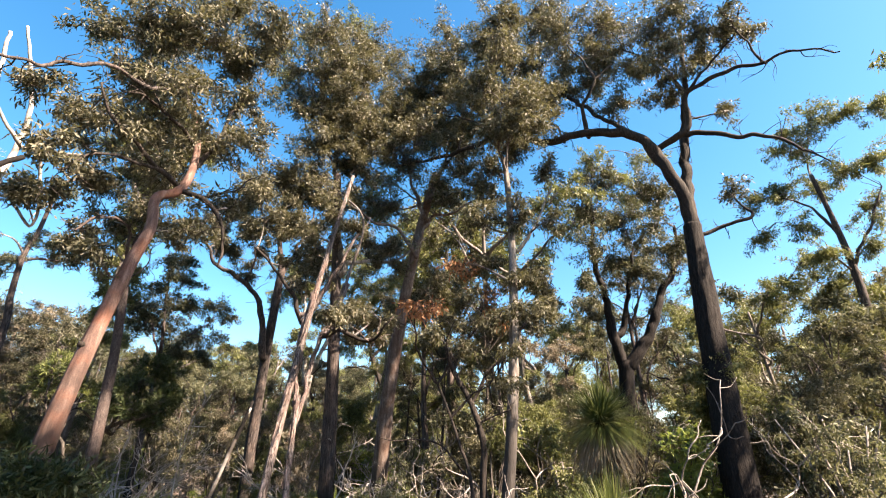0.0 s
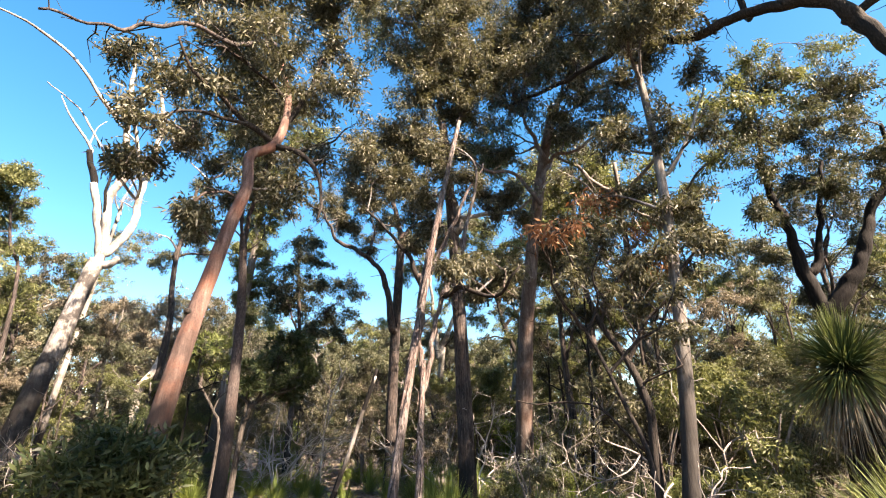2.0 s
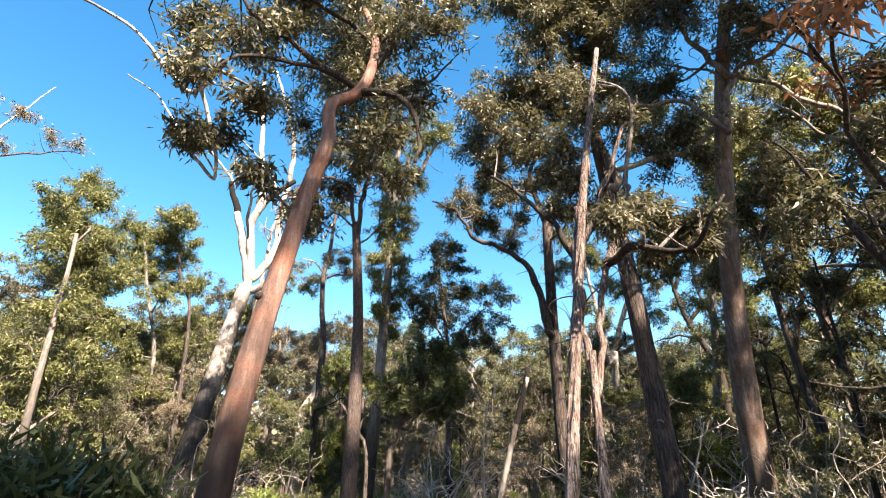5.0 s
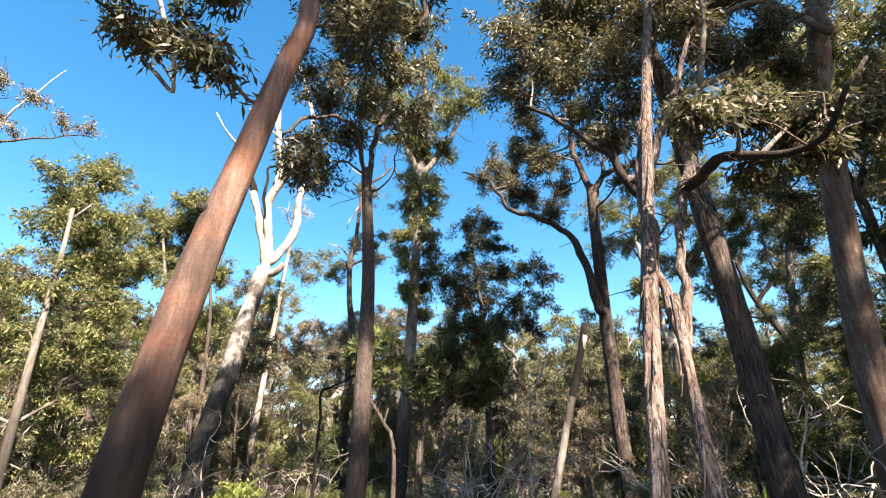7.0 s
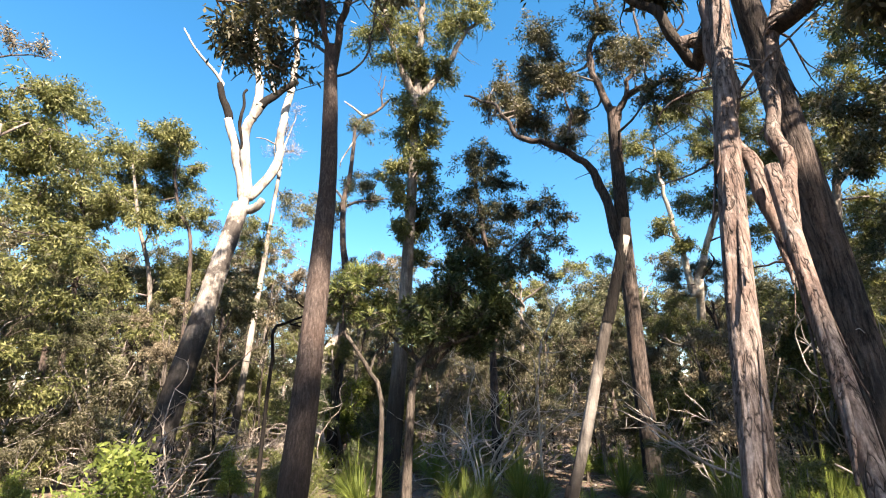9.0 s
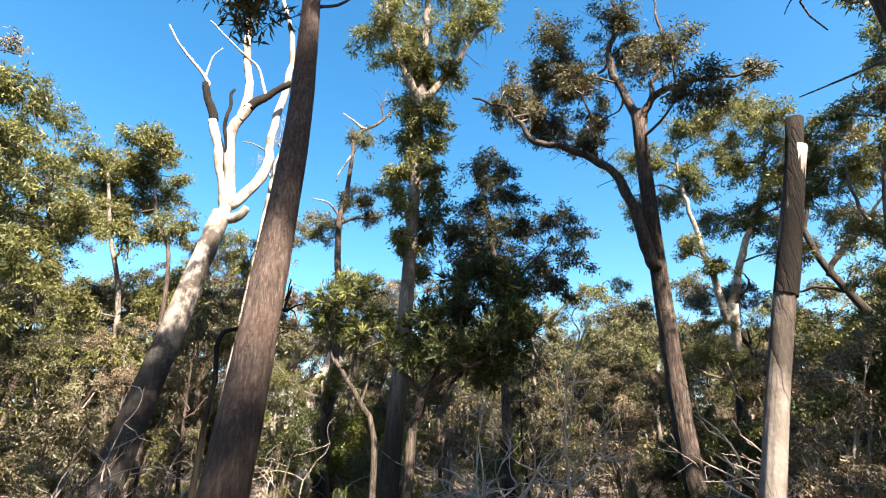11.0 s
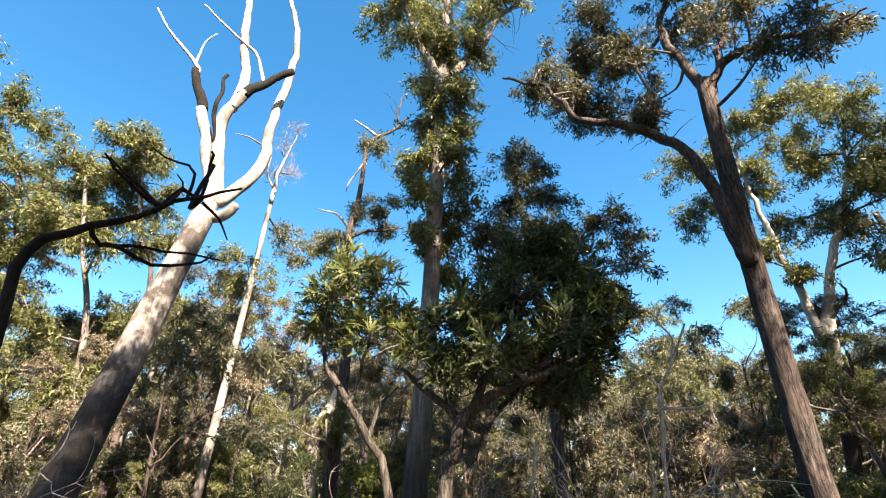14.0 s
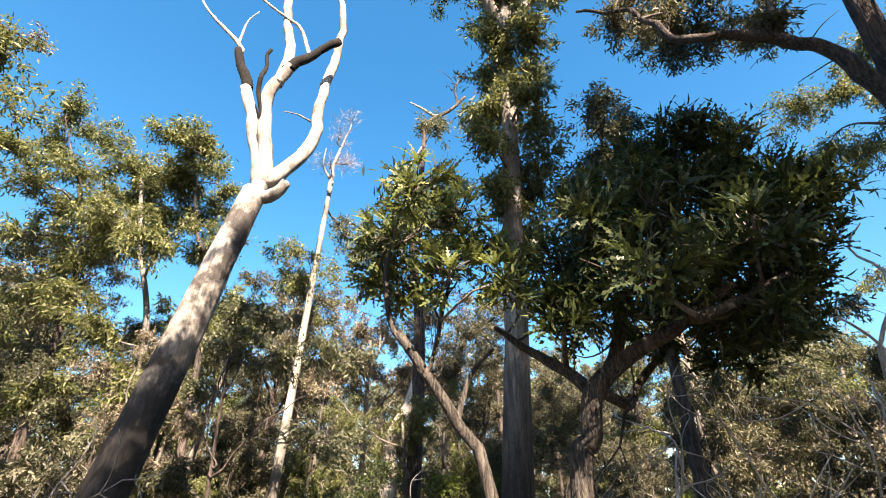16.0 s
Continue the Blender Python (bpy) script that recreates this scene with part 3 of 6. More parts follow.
crown(red_gum, [(-5.78, 7.12, 9.26, 0.78), (-4.48, 7.04, 9.03, 0.60), (-6.47, 6.74, 8.98, 0.58), (-4.23, 6.28, 7.09, 0.60), (-5.85, 6.35, 6.79, 0.50), (-5.03, 6.39, 6.38, 0.54), (-4.38, 7.73, 7.03, 0.59), (-5.48, 5.66, 5.53, 0.39), (-4.98, 7.49, 6.48, 0.46), (-6.30, 5.93, 6.87, 0.39), (-4.20, 8.06, 8.40, 0.58), (-5.28, 6.45, 5.57, 0.39), (-5.83, 5.99, 4.90, 0.32), (-5.65, 6.88, 8.01, 0.62), (-4.50, 8.04, 9.45, 0.55), (-4.79, 6.54, 9.05, 0.52), (-4.04, 8.31, 7.59, 0.41)], LEAF, 1.0)
crown(red_gum, [(-5.92, 6.27, 5.14, 0.34), (-4.87, 6.23, 4.27, 0.27), (-4.31, 7.35, 5.11, 0.39), (-4.04, 7.74, 5.63, 0.33)], LEAF, 1.0)

grey_gum = tree("gum_tree", "tall eucalypt with dark brown fissured bark", "tree", -5.66, 8.61)
stem(grey_gum, [(-5.65, 8.57, -0.20), (-5.71, 8.69, 0.50), (-5.81, 8.83, 1.46), (-5.93, 8.95, 2.42), (-6.07, 9.06, 3.38), (-6.24, 9.14, 4.34), (-6.43, 9.21, 5.30)], 0.107, 0.064, BARK_BROWN, fine=True)
limb(grey_gum, [(-6.41, 9.24, 5.03), (-6.40, 9.02, 5.78), (-6.49, 8.69, 5.98), (-6.65, 8.26, 5.74), (-6.70, 7.98, 5.38)], 0.035, 0.020, BARK_BROWN)
limb(grey_gum, [(-6.40, 9.25, 5.03), (-6.47, 9.37, 5.91), (-6.43, 9.62, 6.82), (-6.56, 9.68, 8.18)], 0.038, 0.030, BARK_BROWN)
limb(grey_gum, [(-6.38, 9.27, 4.94), (-6.28, 9.55, 5.32), (-6.31, 9.67, 5.79)], 0.013, 0.010, BARK_BROWN)
crown(grey_gum, [(-7.39, 9.05, 5.42, 0.31), (-6.90, 9.02, 6.13, 0.39), (-6.13, 8.78, 6.20, 0.48), (-6.67, 8.93, 7.41, 0.55), (-6.19, 9.48, 7.29, 0.55), (-6.47, 9.18, 8.22, 0.62), (-7.38, 9.09, 6.98, 0.43), (-6.91, 8.33, 5.16, 0.23), (-5.79, 9.37, 6.10, 0.41), (-6.99, 8.61, 5.68, 0.33), (-7.06, 8.78, 8.57, 0.59), (-6.39, 10.21, 8.92, 0.64)], LEAF, 1.0)

leaning_gum = tree("gum_tree", "dark-barked eucalypt with a wide spreading limb", "tree", 5.05, 9.33)
stem(leaning_gum, [(5.04, 9.31, -0.20), (5.09, 9.39, 0.50), (5.20, 9.52, 1.72), (5.30, 9.66, 2.94), (5.41, 9.79, 4.16), (5.52, 9.91, 5.38), (5.64, 10.04, 6.60)], 0.314, 0.188, BARK_CHAR, fine=True)
limb(leaning_gum, [(5.64, 10.04, 6.81), (5.45, 9.93, 7.58), (5.02, 9.96, 8.51), (4.63, 9.96, 9.05), (3.63, 10.31, 9.30), (2.55, 10.70, 9.31), (1.42, 11.12, 9.80), (0.18, 11.60, 9.56), (-1.47, 12.32, 9.59)], 0.151, 0.030, BARK_DARK)
limb(leaning_gum, [(5.64, 10.04, 6.81), (5.84, 10.21, 7.91), (6.13, 10.34, 9.34), (6.48, 10.43, 11.11), (6.76, 10.56, 13.14)], 0.141, 0.040, BARK_DARK)
limb(leaning_gum, [(5.20, 10.29, 8.78), (5.89, 9.75, 9.23), (5.95, 9.56, 10.03), (6.62, 9.03, 10.17), (7.23, 8.53, 10.04), (7.67, 8.14, 9.98), (8.21, 7.68, 9.43)], 0.094, 0.012, BARK_DARK)
limb(leaning_gum, [(6.23, 10.17, 9.30), (7.06, 9.85, 8.99), (7.88, 9.54, 8.68), (8.64, 9.27, 7.87)], 0.075, 0.015, BARK_DARK)
limb(leaning_gum, [(5.65, 10.04, 6.31), (6.25, 9.89, 6.53), (6.85, 9.74, 6.74), (6.68, 10.03, 7.49)], 0.057, 0.012, BARK_DARK)
limb(leaning_gum, [(3.71, 10.55, 9.48), (3.63, 10.44, 10.32), (3.92, 10.13, 11.00), (3.34, 10.30, 12.39)], 0.066, 0.015, BARK_DARK)
limb(leaning_gum, [(4.74, 10.20, 9.23), (3.46, 11.26, 11.42), (2.07, 12.39, 13.83), (1.23, 13.20, 15.99)], 0.066, 0.015, BARK_DARK)
limb(leaning_gum, [(7.19, 8.48, 9.99), (6.98, 8.60, 10.99), (6.75, 8.73, 12.09)], 0.030, 0.010, BARK_DARK)
crown(leaning_gum, [(3.71, 11.31, 13.94, 1.32), (2.24, 11.42, 12.64, 1.20), (1.38, 13.42, 13.05, 1.17), (4.78, 10.50, 13.28, 1.16), (5.81, 10.35, 12.89, 0.97), (-0.20, 13.26, 14.94, 1.41), (-1.34, 13.31, 12.93, 1.06), (2.97, 11.98, 11.83, 0.87), (4.38, 11.37, 11.95, 0.84), (6.19, 9.02, 11.44, 0.63), (4.58, 10.55, 10.41, 0.53), (0.55, 12.58, 11.20, 0.80), (-2.09, 13.63, 11.98, 0.86), (1.82, 11.55, 14.67, 1.19), (7.33, 10.15, 10.11, 0.32), (6.92, 10.20, 7.60, 0.34), (0.20, 12.83, 12.76, 1.03), (-2.48, 15.15, 15.94, 1.13), (5.29, 9.19, 10.67, 0.63), (3.34, 12.29, 16.07, 1.18)], LEAF, 1.0)
crown(leaning_gum, [(6.25, 9.76, 13.11, 0.70), (6.94, 9.90, 11.59, 0.57), (6.91, 8.92, 11.72, 0.54), (5.02, 10.16, 11.24, 0.58), (4.33, 10.50, 12.28, 0.67), (3.77, 11.96, 13.06, 0.75), (5.58, 9.94, 10.19, 0.41), (7.48, 9.01, 11.54, 0.42), (1.42, 13.25, 14.94, 0.91), (-0.58, 14.27, 12.50, 0.76)], LEAF, 1.0)
limb(leaning_gum, [(6.16, 10.09, 10.60), (5.84, 10.15, 11.64), (5.12, 10.44, 12.34), (4.68, 10.58, 13.60)], 0.040, 0.012, BARK_DARK)
limb(leaning_gum, [(3.11, 10.55, 9.29), (2.63, 10.74, 10.36), (1.80, 11.13, 11.29), (1.03, 11.48, 12.03)], 0.035, 0.012, BARK_DARK)
limb(leaning_gum, [(5.94, 9.53, 10.01), (6.50, 9.14, 10.63), (6.99, 8.78, 11.19), (7.20, 8.59, 11.92)], 0.040, 0.012, BARK_DARK)
limb(leaning_gum, [(1.41, 11.04, 9.74), (0.51, 11.49, 10.76), (-0.50, 12.00, 11.38)], 0.030, 0.010, BARK_DARK)
crown(leaning_gum, [(1.05, 11.5, 13.8, 0.7), (3.1, 11.4, 14.5, 0.7), (4.8, 11.2, 14.0, 0.65), (0.9, 11.6, 11.9, 0.6), (3.4, 11.3, 11.6, 0.55), (-0.5, 12.0, 13.0, 0.7), (2.2, 11.4, 10.6, 0.5), (0.2, 11.8, 10.5, 0.45), (-0.9, 12.3, 10.6, 0.5), (5.9, 10.4, 11.2, 0.45)], LEAF, 0.9)

pale_gum = tree("gum_tree", "straight eucalypt with smooth pinkish-grey bark", "tree", -1.68, 14.04)
stem(pale_gum, [(-1.68, 14.07, -0.20), (-1.66, 13.95, 0.50), (-1.55, 13.66, 2.30), (-1.36, 13.36, 4.10), (-1.08, 13.05, 5.90), (-0.73, 12.75, 7.70), (-0.28, 12.44, 9.50)], 0.224, 0.101, BARK_PINK, fine=False)
limb(pale_gum, [(-0.81, 12.43, 7.10), (-0.35, 12.64, 8.12), (0.28, 12.85, 8.39), (1.11, 13.07, 9.11)], 0.070, 0.020, BARK_PINK)
limb(pale_gum, [(-0.78, 12.43, 6.77), (-1.24, 12.22, 7.51), (-1.88, 12.01, 7.60), (-2.53, 11.79, 8.02)], 0.060, 0.020, BARK_PINK)
limb(pale_gum, [(-0.65, 12.43, 8.11), (-1.12, 12.62, 9.73), (-1.66, 12.81, 11.33)], 0.060, 0.020, BARK_PINK)
limb(pale_gum, [(-0.55, 12.43, 8.46), (0.02, 12.64, 10.06), (0.58, 12.85, 11.61)], 0.060, 0.020, BARK_PINK)
crown(pale_gum, [(-1.09, 12.21, 9.63, 0.87), (-0.02, 12.06, 8.55, 0.68), (-1.81, 13.02, 8.69, 0.73), (-0.57, 11.65, 10.50, 0.85), (0.47, 12.24, 9.36, 0.70), (-1.71, 13.16, 11.84, 0.89), (0.59, 13.29, 11.76, 0.80), (-2.56, 11.86, 8.23, 0.60), (0.99, 11.62, 8.38, 0.50), (-0.79, 13.00, 12.98, 1.08)], LEAF, 1.0)

brown_sapling = tree("gum_sapling", "bent dark sapling with brown withered leaves", "tree", 0.42, 6.5)
stem(brown_sapling, [(0.42, 6.5, -0.20), (0.38, 6.58, 0.8), (0.34, 6.7, 1.4), (0.23, 6.8, 1.73), (0.10, 6.9, 2.11), (-0.09, 7.0, 2.58), (-0.27, 6.8, 2.80), (-0.38, 6.5, 2.98)], 0.03, 0.012, BARK_DARK, fine=False)
limb(brown_sapling, [(-0.38, 6.5, 2.98), (-0.37, 6.2, 3.21), (-0.30, 6.06, 3.34), (-0.09, 5.9, 3.34)], 0.014, 0.004, BARK_DARK)
limb(brown_sapling, [(-0.37, 6.3, 3.14), (-0.44, 6.15, 3.33), (-0.5, 6.05, 3.5)], 0.010, 0.004, BARK_DARK)
limb(brown_sapling, [(-0.09, 7.0, 2.58), (0.05, 6.9, 2.85), (0.02, 6.75, 3.15), (0.15, 6.6, 3.4)], 0.018, 0.005, BARK_DARK)
limb(brown_sapling, [(0.10, 6.9, 2.11), (0.4, 6.85, 2.4), (0.62, 6.8, 2.5), (0.8, 6.7, 2.9)], 0.018, 0.005, BARK_DARK)
limb(brown_sapling, [(0.34, 6.7, 1.4), (0.0, 6.65, 1.75), (-0.35, 6.7, 1.8), (-0.8, 6.6, 1.84)], 0.015, 0.005, BARK_DARK)
crown(brown_sapling, [(-0.32, 6.03, 3.33, 0.1), (-0.12, 5.9, 3.36, 0.1), (-0.44, 6.1, 3.40, 0.08)], LEAF_BROWN, 0.13, None, 0.7, False)

slender_gum = tree("gum_tree", "slender eucalypt with a bare white forked branch", "tree", 0.99, 9.61)
stem(slender_gum, [(0.96, 9.60, -0.20), (1.07, 9.64, 0.50), (1.27, 9.73, 2.12), (1.41, 9.86, 3.74), (1.49, 10.00, 5.36), (1.52, 10.17, 6.98), (1.48, 10.36, 8.60)], 0.122, 0.061, BARK_PALE, fine=False)
limb(slender_gum, [(1.65, 10.33, 6.06), (2.06, 10.34, 6.64), (2.38, 10.35, 7.34), (2.64, 10.38, 7.93)], 0.050, 0.012, BARK_DEAD)
limb(slender_gum, [(1.49, 10.36, 4.75), (0.98, 10.29, 4.27), (0.77, 10.17, 4.48)], 0.040, 0.012, BARK_PALE)
crown(slender_gum, [(1.78, 10.64, 9.14, 0.61), (0.78, 9.81, 6.69, 0.53), (2.43, 10.44, 8.14, 0.45), (1.82, 10.10, 5.25, 0.51), (0.99, 10.44, 5.80, 0.48), (2.40, 9.95, 6.68, 0.33), (1.19, 10.62, 8.36, 0.53), (1.99, 10.39, 10.28, 0.69), (2.45, 10.40, 9.55, 0.54), (2.05, 9.56, 4.46, 0.41), (1.72, 9.88, 6.81, 0.41)], LEAF, 1.0)
crown(slender_gum, [(0.27, 10.12, 5.57, 0.37), (0.82, 10.35, 5.01, 0.35), (1.34, 10.36, 4.52, 0.28)], LEAF_BROWN, 0.6)

forked_gum = tree("gum_tree", "dark eucalypt forking into two ascending limbs", "tree", -6.42, 17.74)
stem(forked_gum, [(-6.42, 17.75, -0.20), (-6.41, 17.71, 0.50), (-6.39, 17.60, 2.12), (-6.35, 17.51, 3.74), (-6.29, 17.42, 5.36), (-6.21, 17.33, 6.98), (-6.12, 17.25, 8.60)], 0.186, 0.130, BARK_GREY, fine=True)
limb(forked_gum, [(-6.33, 17.18, 4.98), (-6.37, 17.05, 5.63), (-6.47, 16.89, 6.46), (-6.79, 16.66, 7.15), (-7.27, 16.38, 7.62), (-8.05, 16.01, 8.04), (-8.50, 15.74, 8.93), (-9.22, 15.38, 9.41)], 0.130, 0.020, BARK_GREY)
limb(forked_gum, [(-6.12, 17.25, 8.40), (-6.37, 17.24, 9.44), (-6.50, 17.28, 10.59), (-6.22, 17.45, 11.68), (-6.25, 17.52, 13.16)], 0.100, 0.030, BARK_GREY)
limb(forked_gum, [(-6.13, 17.24, 8.33), (-5.60, 17.29, 8.83), (-4.95, 17.37, 8.89), (-4.16, 17.50, 8.67), (-3.69, 17.53, 8.72)], 0.090, 0.020, BARK_GREY)
limb(forked_gum, [(-6.09, 17.26, 8.15), (-5.78, 17.57, 9.33), (-5.45, 17.89, 10.59), (-5.46, 18.10, 12.27)], 0.070, 0.020, BARK_GREY)
limb(forked_gum, [(-7.11, 16.50, 7.55), (-6.92, 16.56, 8.32), (-6.99, 16.54, 9.16)], 0.050, 0.015, BARK_GREY)
crown(forked_gum, [(-8.86, 16.01, 9.38, 0.51), (-8.34, 17.31, 10.56, 0.60), (-7.24, 17.07, 9.76, 0.60), (-7.57, 17.05, 11.05, 0.65), (-8.58, 17.12, 8.94, 0.44), (-7.34, 18.05, 9.40, 0.51), (-5.72, 17.50, 9.99, 0.69), (-4.93, 16.51, 8.19, 0.56), (-4.49, 16.69, 7.88, 0.40), (-6.20, 17.67, 10.71, 0.62), (-5.13, 16.99, 9.67, 0.58), (-3.94, 18.12, 9.13, 0.36), (-6.20, 17.26, 11.22, 0.67), (-7.75, 16.76, 11.70, 0.53), (-8.90, 17.40, 10.08, 0.48), (-7.17, 16.40, 7.73, 0.37), (-7.26, 16.61, 9.90, 0.47)], LEAF, 1.0)
crown(forked_gum, [(-8.69, 16.22, 9.99, 0.43), (-8.12, 16.51, 9.17, 0.48), (-7.91, 17.00, 8.88, 0.45), (-7.91, 16.92, 10.57, 0.50), (-7.35, 17.11, 8.36, 0.38), (-8.56, 16.55, 9.57, 0.40), (-7.24, 16.46, 9.41, 0.40)], LEAF, 1.0)

stringybark = tree("gum_tree", "eucalypt with stringy grey bark peeling in strips", "tree", -3.12, 9.14)
stem(stringybark, [(-3.12, 9.09, -0.20), (-3.10, 9.25, 0.50), (-3.03, 9.60, 2.10), (-2.92, 9.95, 3.70), (-2.79, 10.31, 5.30), (-2.62, 10.68, 6.90), (-2.43, 11.06, 8.50)], 0.078, 0.043, BARK_STRING, fine=True)
limb(stringybark, [(-3.21, 10.97, 4.47), (-3.31, 10.85, 4.67), (-3.50, 10.73, 5.11), (-4.00, 10.57, 5.72), (-4.42, 10.42, 6.14)], 0.070, 0.020, BARK_DARK)
limb(stringybark, [(-3.05, 10.99, 4.79), (-2.75, 11.16, 5.63), (-2.33, 11.34, 6.59), (-1.97, 11.52, 7.47)], 0.060, 0.020, BARK_STRING)
crown(stringybark, [(-4.64, 10.49, 7.80, 0.55), (-4.28, 10.84, 7.12, 0.45), (-3.78, 11.46, 8.01, 0.67), (-3.12, 10.79, 6.26, 0.46), (-3.62, 10.99, 6.18, 0.37), (-2.57, 11.53, 7.23, 0.55), (-2.74, 10.80, 7.17, 0.47), (-4.23, 11.20, 8.50, 0.59), (-4.00, 11.01, 6.84, 0.39), (-2.98, 11.03, 5.76, 0.34), (-4.79, 10.96, 6.80, 0.32), (-3.45, 10.92, 5.46, 0.27)], LEAF, 1.0)

forked_stringybark = tree("gum_tree", "twisted stringybark forking low into two stems", "tree", -2.58, 8.92)
stem(forked_stringybark, [(-2.57, 8.86, -0.20), (-2.62, 9.07, 0.50), (-2.65, 9.21, 0.95), (-2.68, 9.34, 1.40), (-2.72, 9.48, 1.85), (-2.75, 9.61, 2.30), (-2.78, 9.75, 2.75)], 0.053, 0.038, BARK_STRING, fine=True)
limb(forked_stringybark, [(-2.79, 9.75, 2.23), (-2.85, 9.84, 2.54), (-2.90, 9.93, 2.94), (-2.94, 10.03, 3.51), (-2.92, 10.13, 4.13), (-2.87, 10.24, 4.96)], 0.038, 0.060, BARK_STRING)
limb(forked_stringybark, [(-2.78, 9.75, 2.23), (-2.72, 9.94, 2.67), (-2.72, 10.13, 3.31), (-2.64, 10.32, 3.86), (-2.40, 10.55, 4.62), (-2.20, 10.76, 5.36)], 0.038, 0.060, BARK_STRING)
limb(forked_stringybark, [(-2.42, 10.24, 4.04), (-2.22, 10.12, 4.12), (-2.02, 10.00, 4.03), (-1.68, 9.90, 3.89), (-1.44, 9.79, 3.86), (-1.24, 9.66, 4.02), (-1.02, 9.54, 4.27)], 0.060, 0.015, BARK_DARK)
crown(forked_stringybark, [(-2.18, 9.41, 4.25, 0.20), (-1.58, 10.52, 4.41, 0.20), (-1.99, 10.51, 4.12, 0.17), (-1.44, 10.47, 4.06, 0.16), (-1.96, 9.76, 4.55, 0.24), (-1.75, 10.15, 4.49, 0.19), (-1.22, 10.45, 4.39, 0.15)], LEAF, 1.0)

stout_gum = tree("gum_tree", "stout leaning eucalypt with dark grey bark", "tree", -2.59, 12.26)
stem(stout_gum, [(-2.59, 12.27, -0.20), (-2.60, 12.24, 0.50), (-2.64, 12.16, 2.20), (-2.70, 12.07, 3.90), (-2.79, 11.97, 5.60), (-2.90, 11.88, 7.30), (-3.03, 11.77, 9.00)], 0.181, 0.090, BARK_GREY, fine=True)
limb(stout_gum, [(-2.61, 11.88, 6.14), (-3.06, 12.02, 7.84), (-3.33, 12.21, 10.78), (-3.85, 12.33, 14.29), (-4.43, 12.43, 16.55)], 0.090, 0.030, BARK_PALE)
limb(stout_gum, [(-3.41, 12.19, 12.25), (-3.92, 12.22, 13.00), (-4.82, 12.15, 13.25), (-5.80, 12.06, 13.97)], 0.050, 0.015, BARK_PALE)
limb(stout_gum, [(-2.36, 11.90, 6.40), (-1.79, 12.19, 6.58), (-1.30, 12.45, 6.74), (-0.58, 12.77, 7.55)], 0.060, 0.020, BARK_DEAD)
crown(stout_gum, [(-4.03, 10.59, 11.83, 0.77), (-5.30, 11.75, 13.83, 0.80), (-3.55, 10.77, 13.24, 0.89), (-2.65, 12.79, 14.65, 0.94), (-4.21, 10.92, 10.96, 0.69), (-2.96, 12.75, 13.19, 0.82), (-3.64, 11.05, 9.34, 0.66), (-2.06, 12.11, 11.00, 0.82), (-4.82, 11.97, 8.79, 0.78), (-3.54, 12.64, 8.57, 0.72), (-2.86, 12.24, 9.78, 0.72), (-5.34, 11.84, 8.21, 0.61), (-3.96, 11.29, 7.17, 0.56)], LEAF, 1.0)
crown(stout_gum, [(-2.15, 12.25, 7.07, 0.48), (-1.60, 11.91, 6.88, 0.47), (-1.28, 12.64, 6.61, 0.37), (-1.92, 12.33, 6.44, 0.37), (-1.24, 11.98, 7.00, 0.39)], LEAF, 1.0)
# highest clumps in the lit leaf: the sunlit crown top is in the colour
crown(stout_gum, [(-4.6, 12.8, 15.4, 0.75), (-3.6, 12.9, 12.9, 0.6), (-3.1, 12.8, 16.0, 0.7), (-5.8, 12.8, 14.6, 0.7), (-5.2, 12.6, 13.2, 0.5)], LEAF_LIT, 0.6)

dead_tree = tree("dead_tree", "dead white eucalypt with bare broken limbs", "tree", -13.48, 10.67)
stem(dead_tree, [(-13.48, 10.64, -0.20), (-13.48, 10.76, 0.50), (-13.48, 10.97, 1.66), (-13.48, 11.18, 2.82), (-13.48, 11.39, 3.98), (-13.48, 11.60, 5.14), (-13.48, 11.81, 6.30)], 0.259, 0.186, BARK_DEAD_FOOT, fine=True)
limb(dead_tree, [(-13.47, 11.87, 6.45), (-13.58, 11.70, 7.18), (-13.67, 11.57, 7.84), (-13.80, 11.35, 8.65)], 0.123, 0.090, BARK_DEAD)
limb(dead_tree, [(-13.80, 11.35, 8.65), (-13.86, 11.24, 8.99), (-13.95, 11.05, 9.63)], 0.094, 0.082, BARK_BLACK)
limb(dead_tree, [(-13.94, 11.09, 9.65), (-14.05, 10.86, 9.96), (-14.24, 10.40, 10.47), (-14.38, 10.09, 11.01)], 0.049, 0.016, BARK_DEAD)
limb(dead_tree, [(-13.97, 11.01, 9.94), (-13.91, 11.02, 10.42), (-13.80, 11.18, 10.75)], 0.029, 0.010, BARK_DEAD)
limb(dead_tree, [(-13.45, 11.90, 6.59), (-13.44, 11.75, 7.55), (-13.39, 11.68, 8.40), (-13.25, 11.89, 9.08)], 0.139, 0.098, BARK_DEAD)
limb(dead_tree, [(-13.25, 11.89, 9.08), (-13.10, 12.17, 9.52), (-12.90, 12.61, 10.06)], 0.107, 0.066, BARK_BLACK)
limb(dead_tree, [(-13.40, 11.74, 8.68), (-13.44, 11.87, 9.60), (-13.58, 11.68, 10.94), (-13.70, 11.57, 12.31), (-13.83, 11.42, 14.02)], 0.107, 0.049, BARK_DEAD)
limb(dead_tree, [(-13.43, 11.98, 6.59), (-13.37, 12.38, 7.29), (-13.37, 12.60, 7.94), (-13.43, 12.63, 9.00), (-13.45, 12.81, 10.33), (-13.52, 12.83, 11.95), (-13.72, 12.44, 13.47), (-13.95, 11.99, 14.85)], 0.123, 0.041, BARK_DEAD)
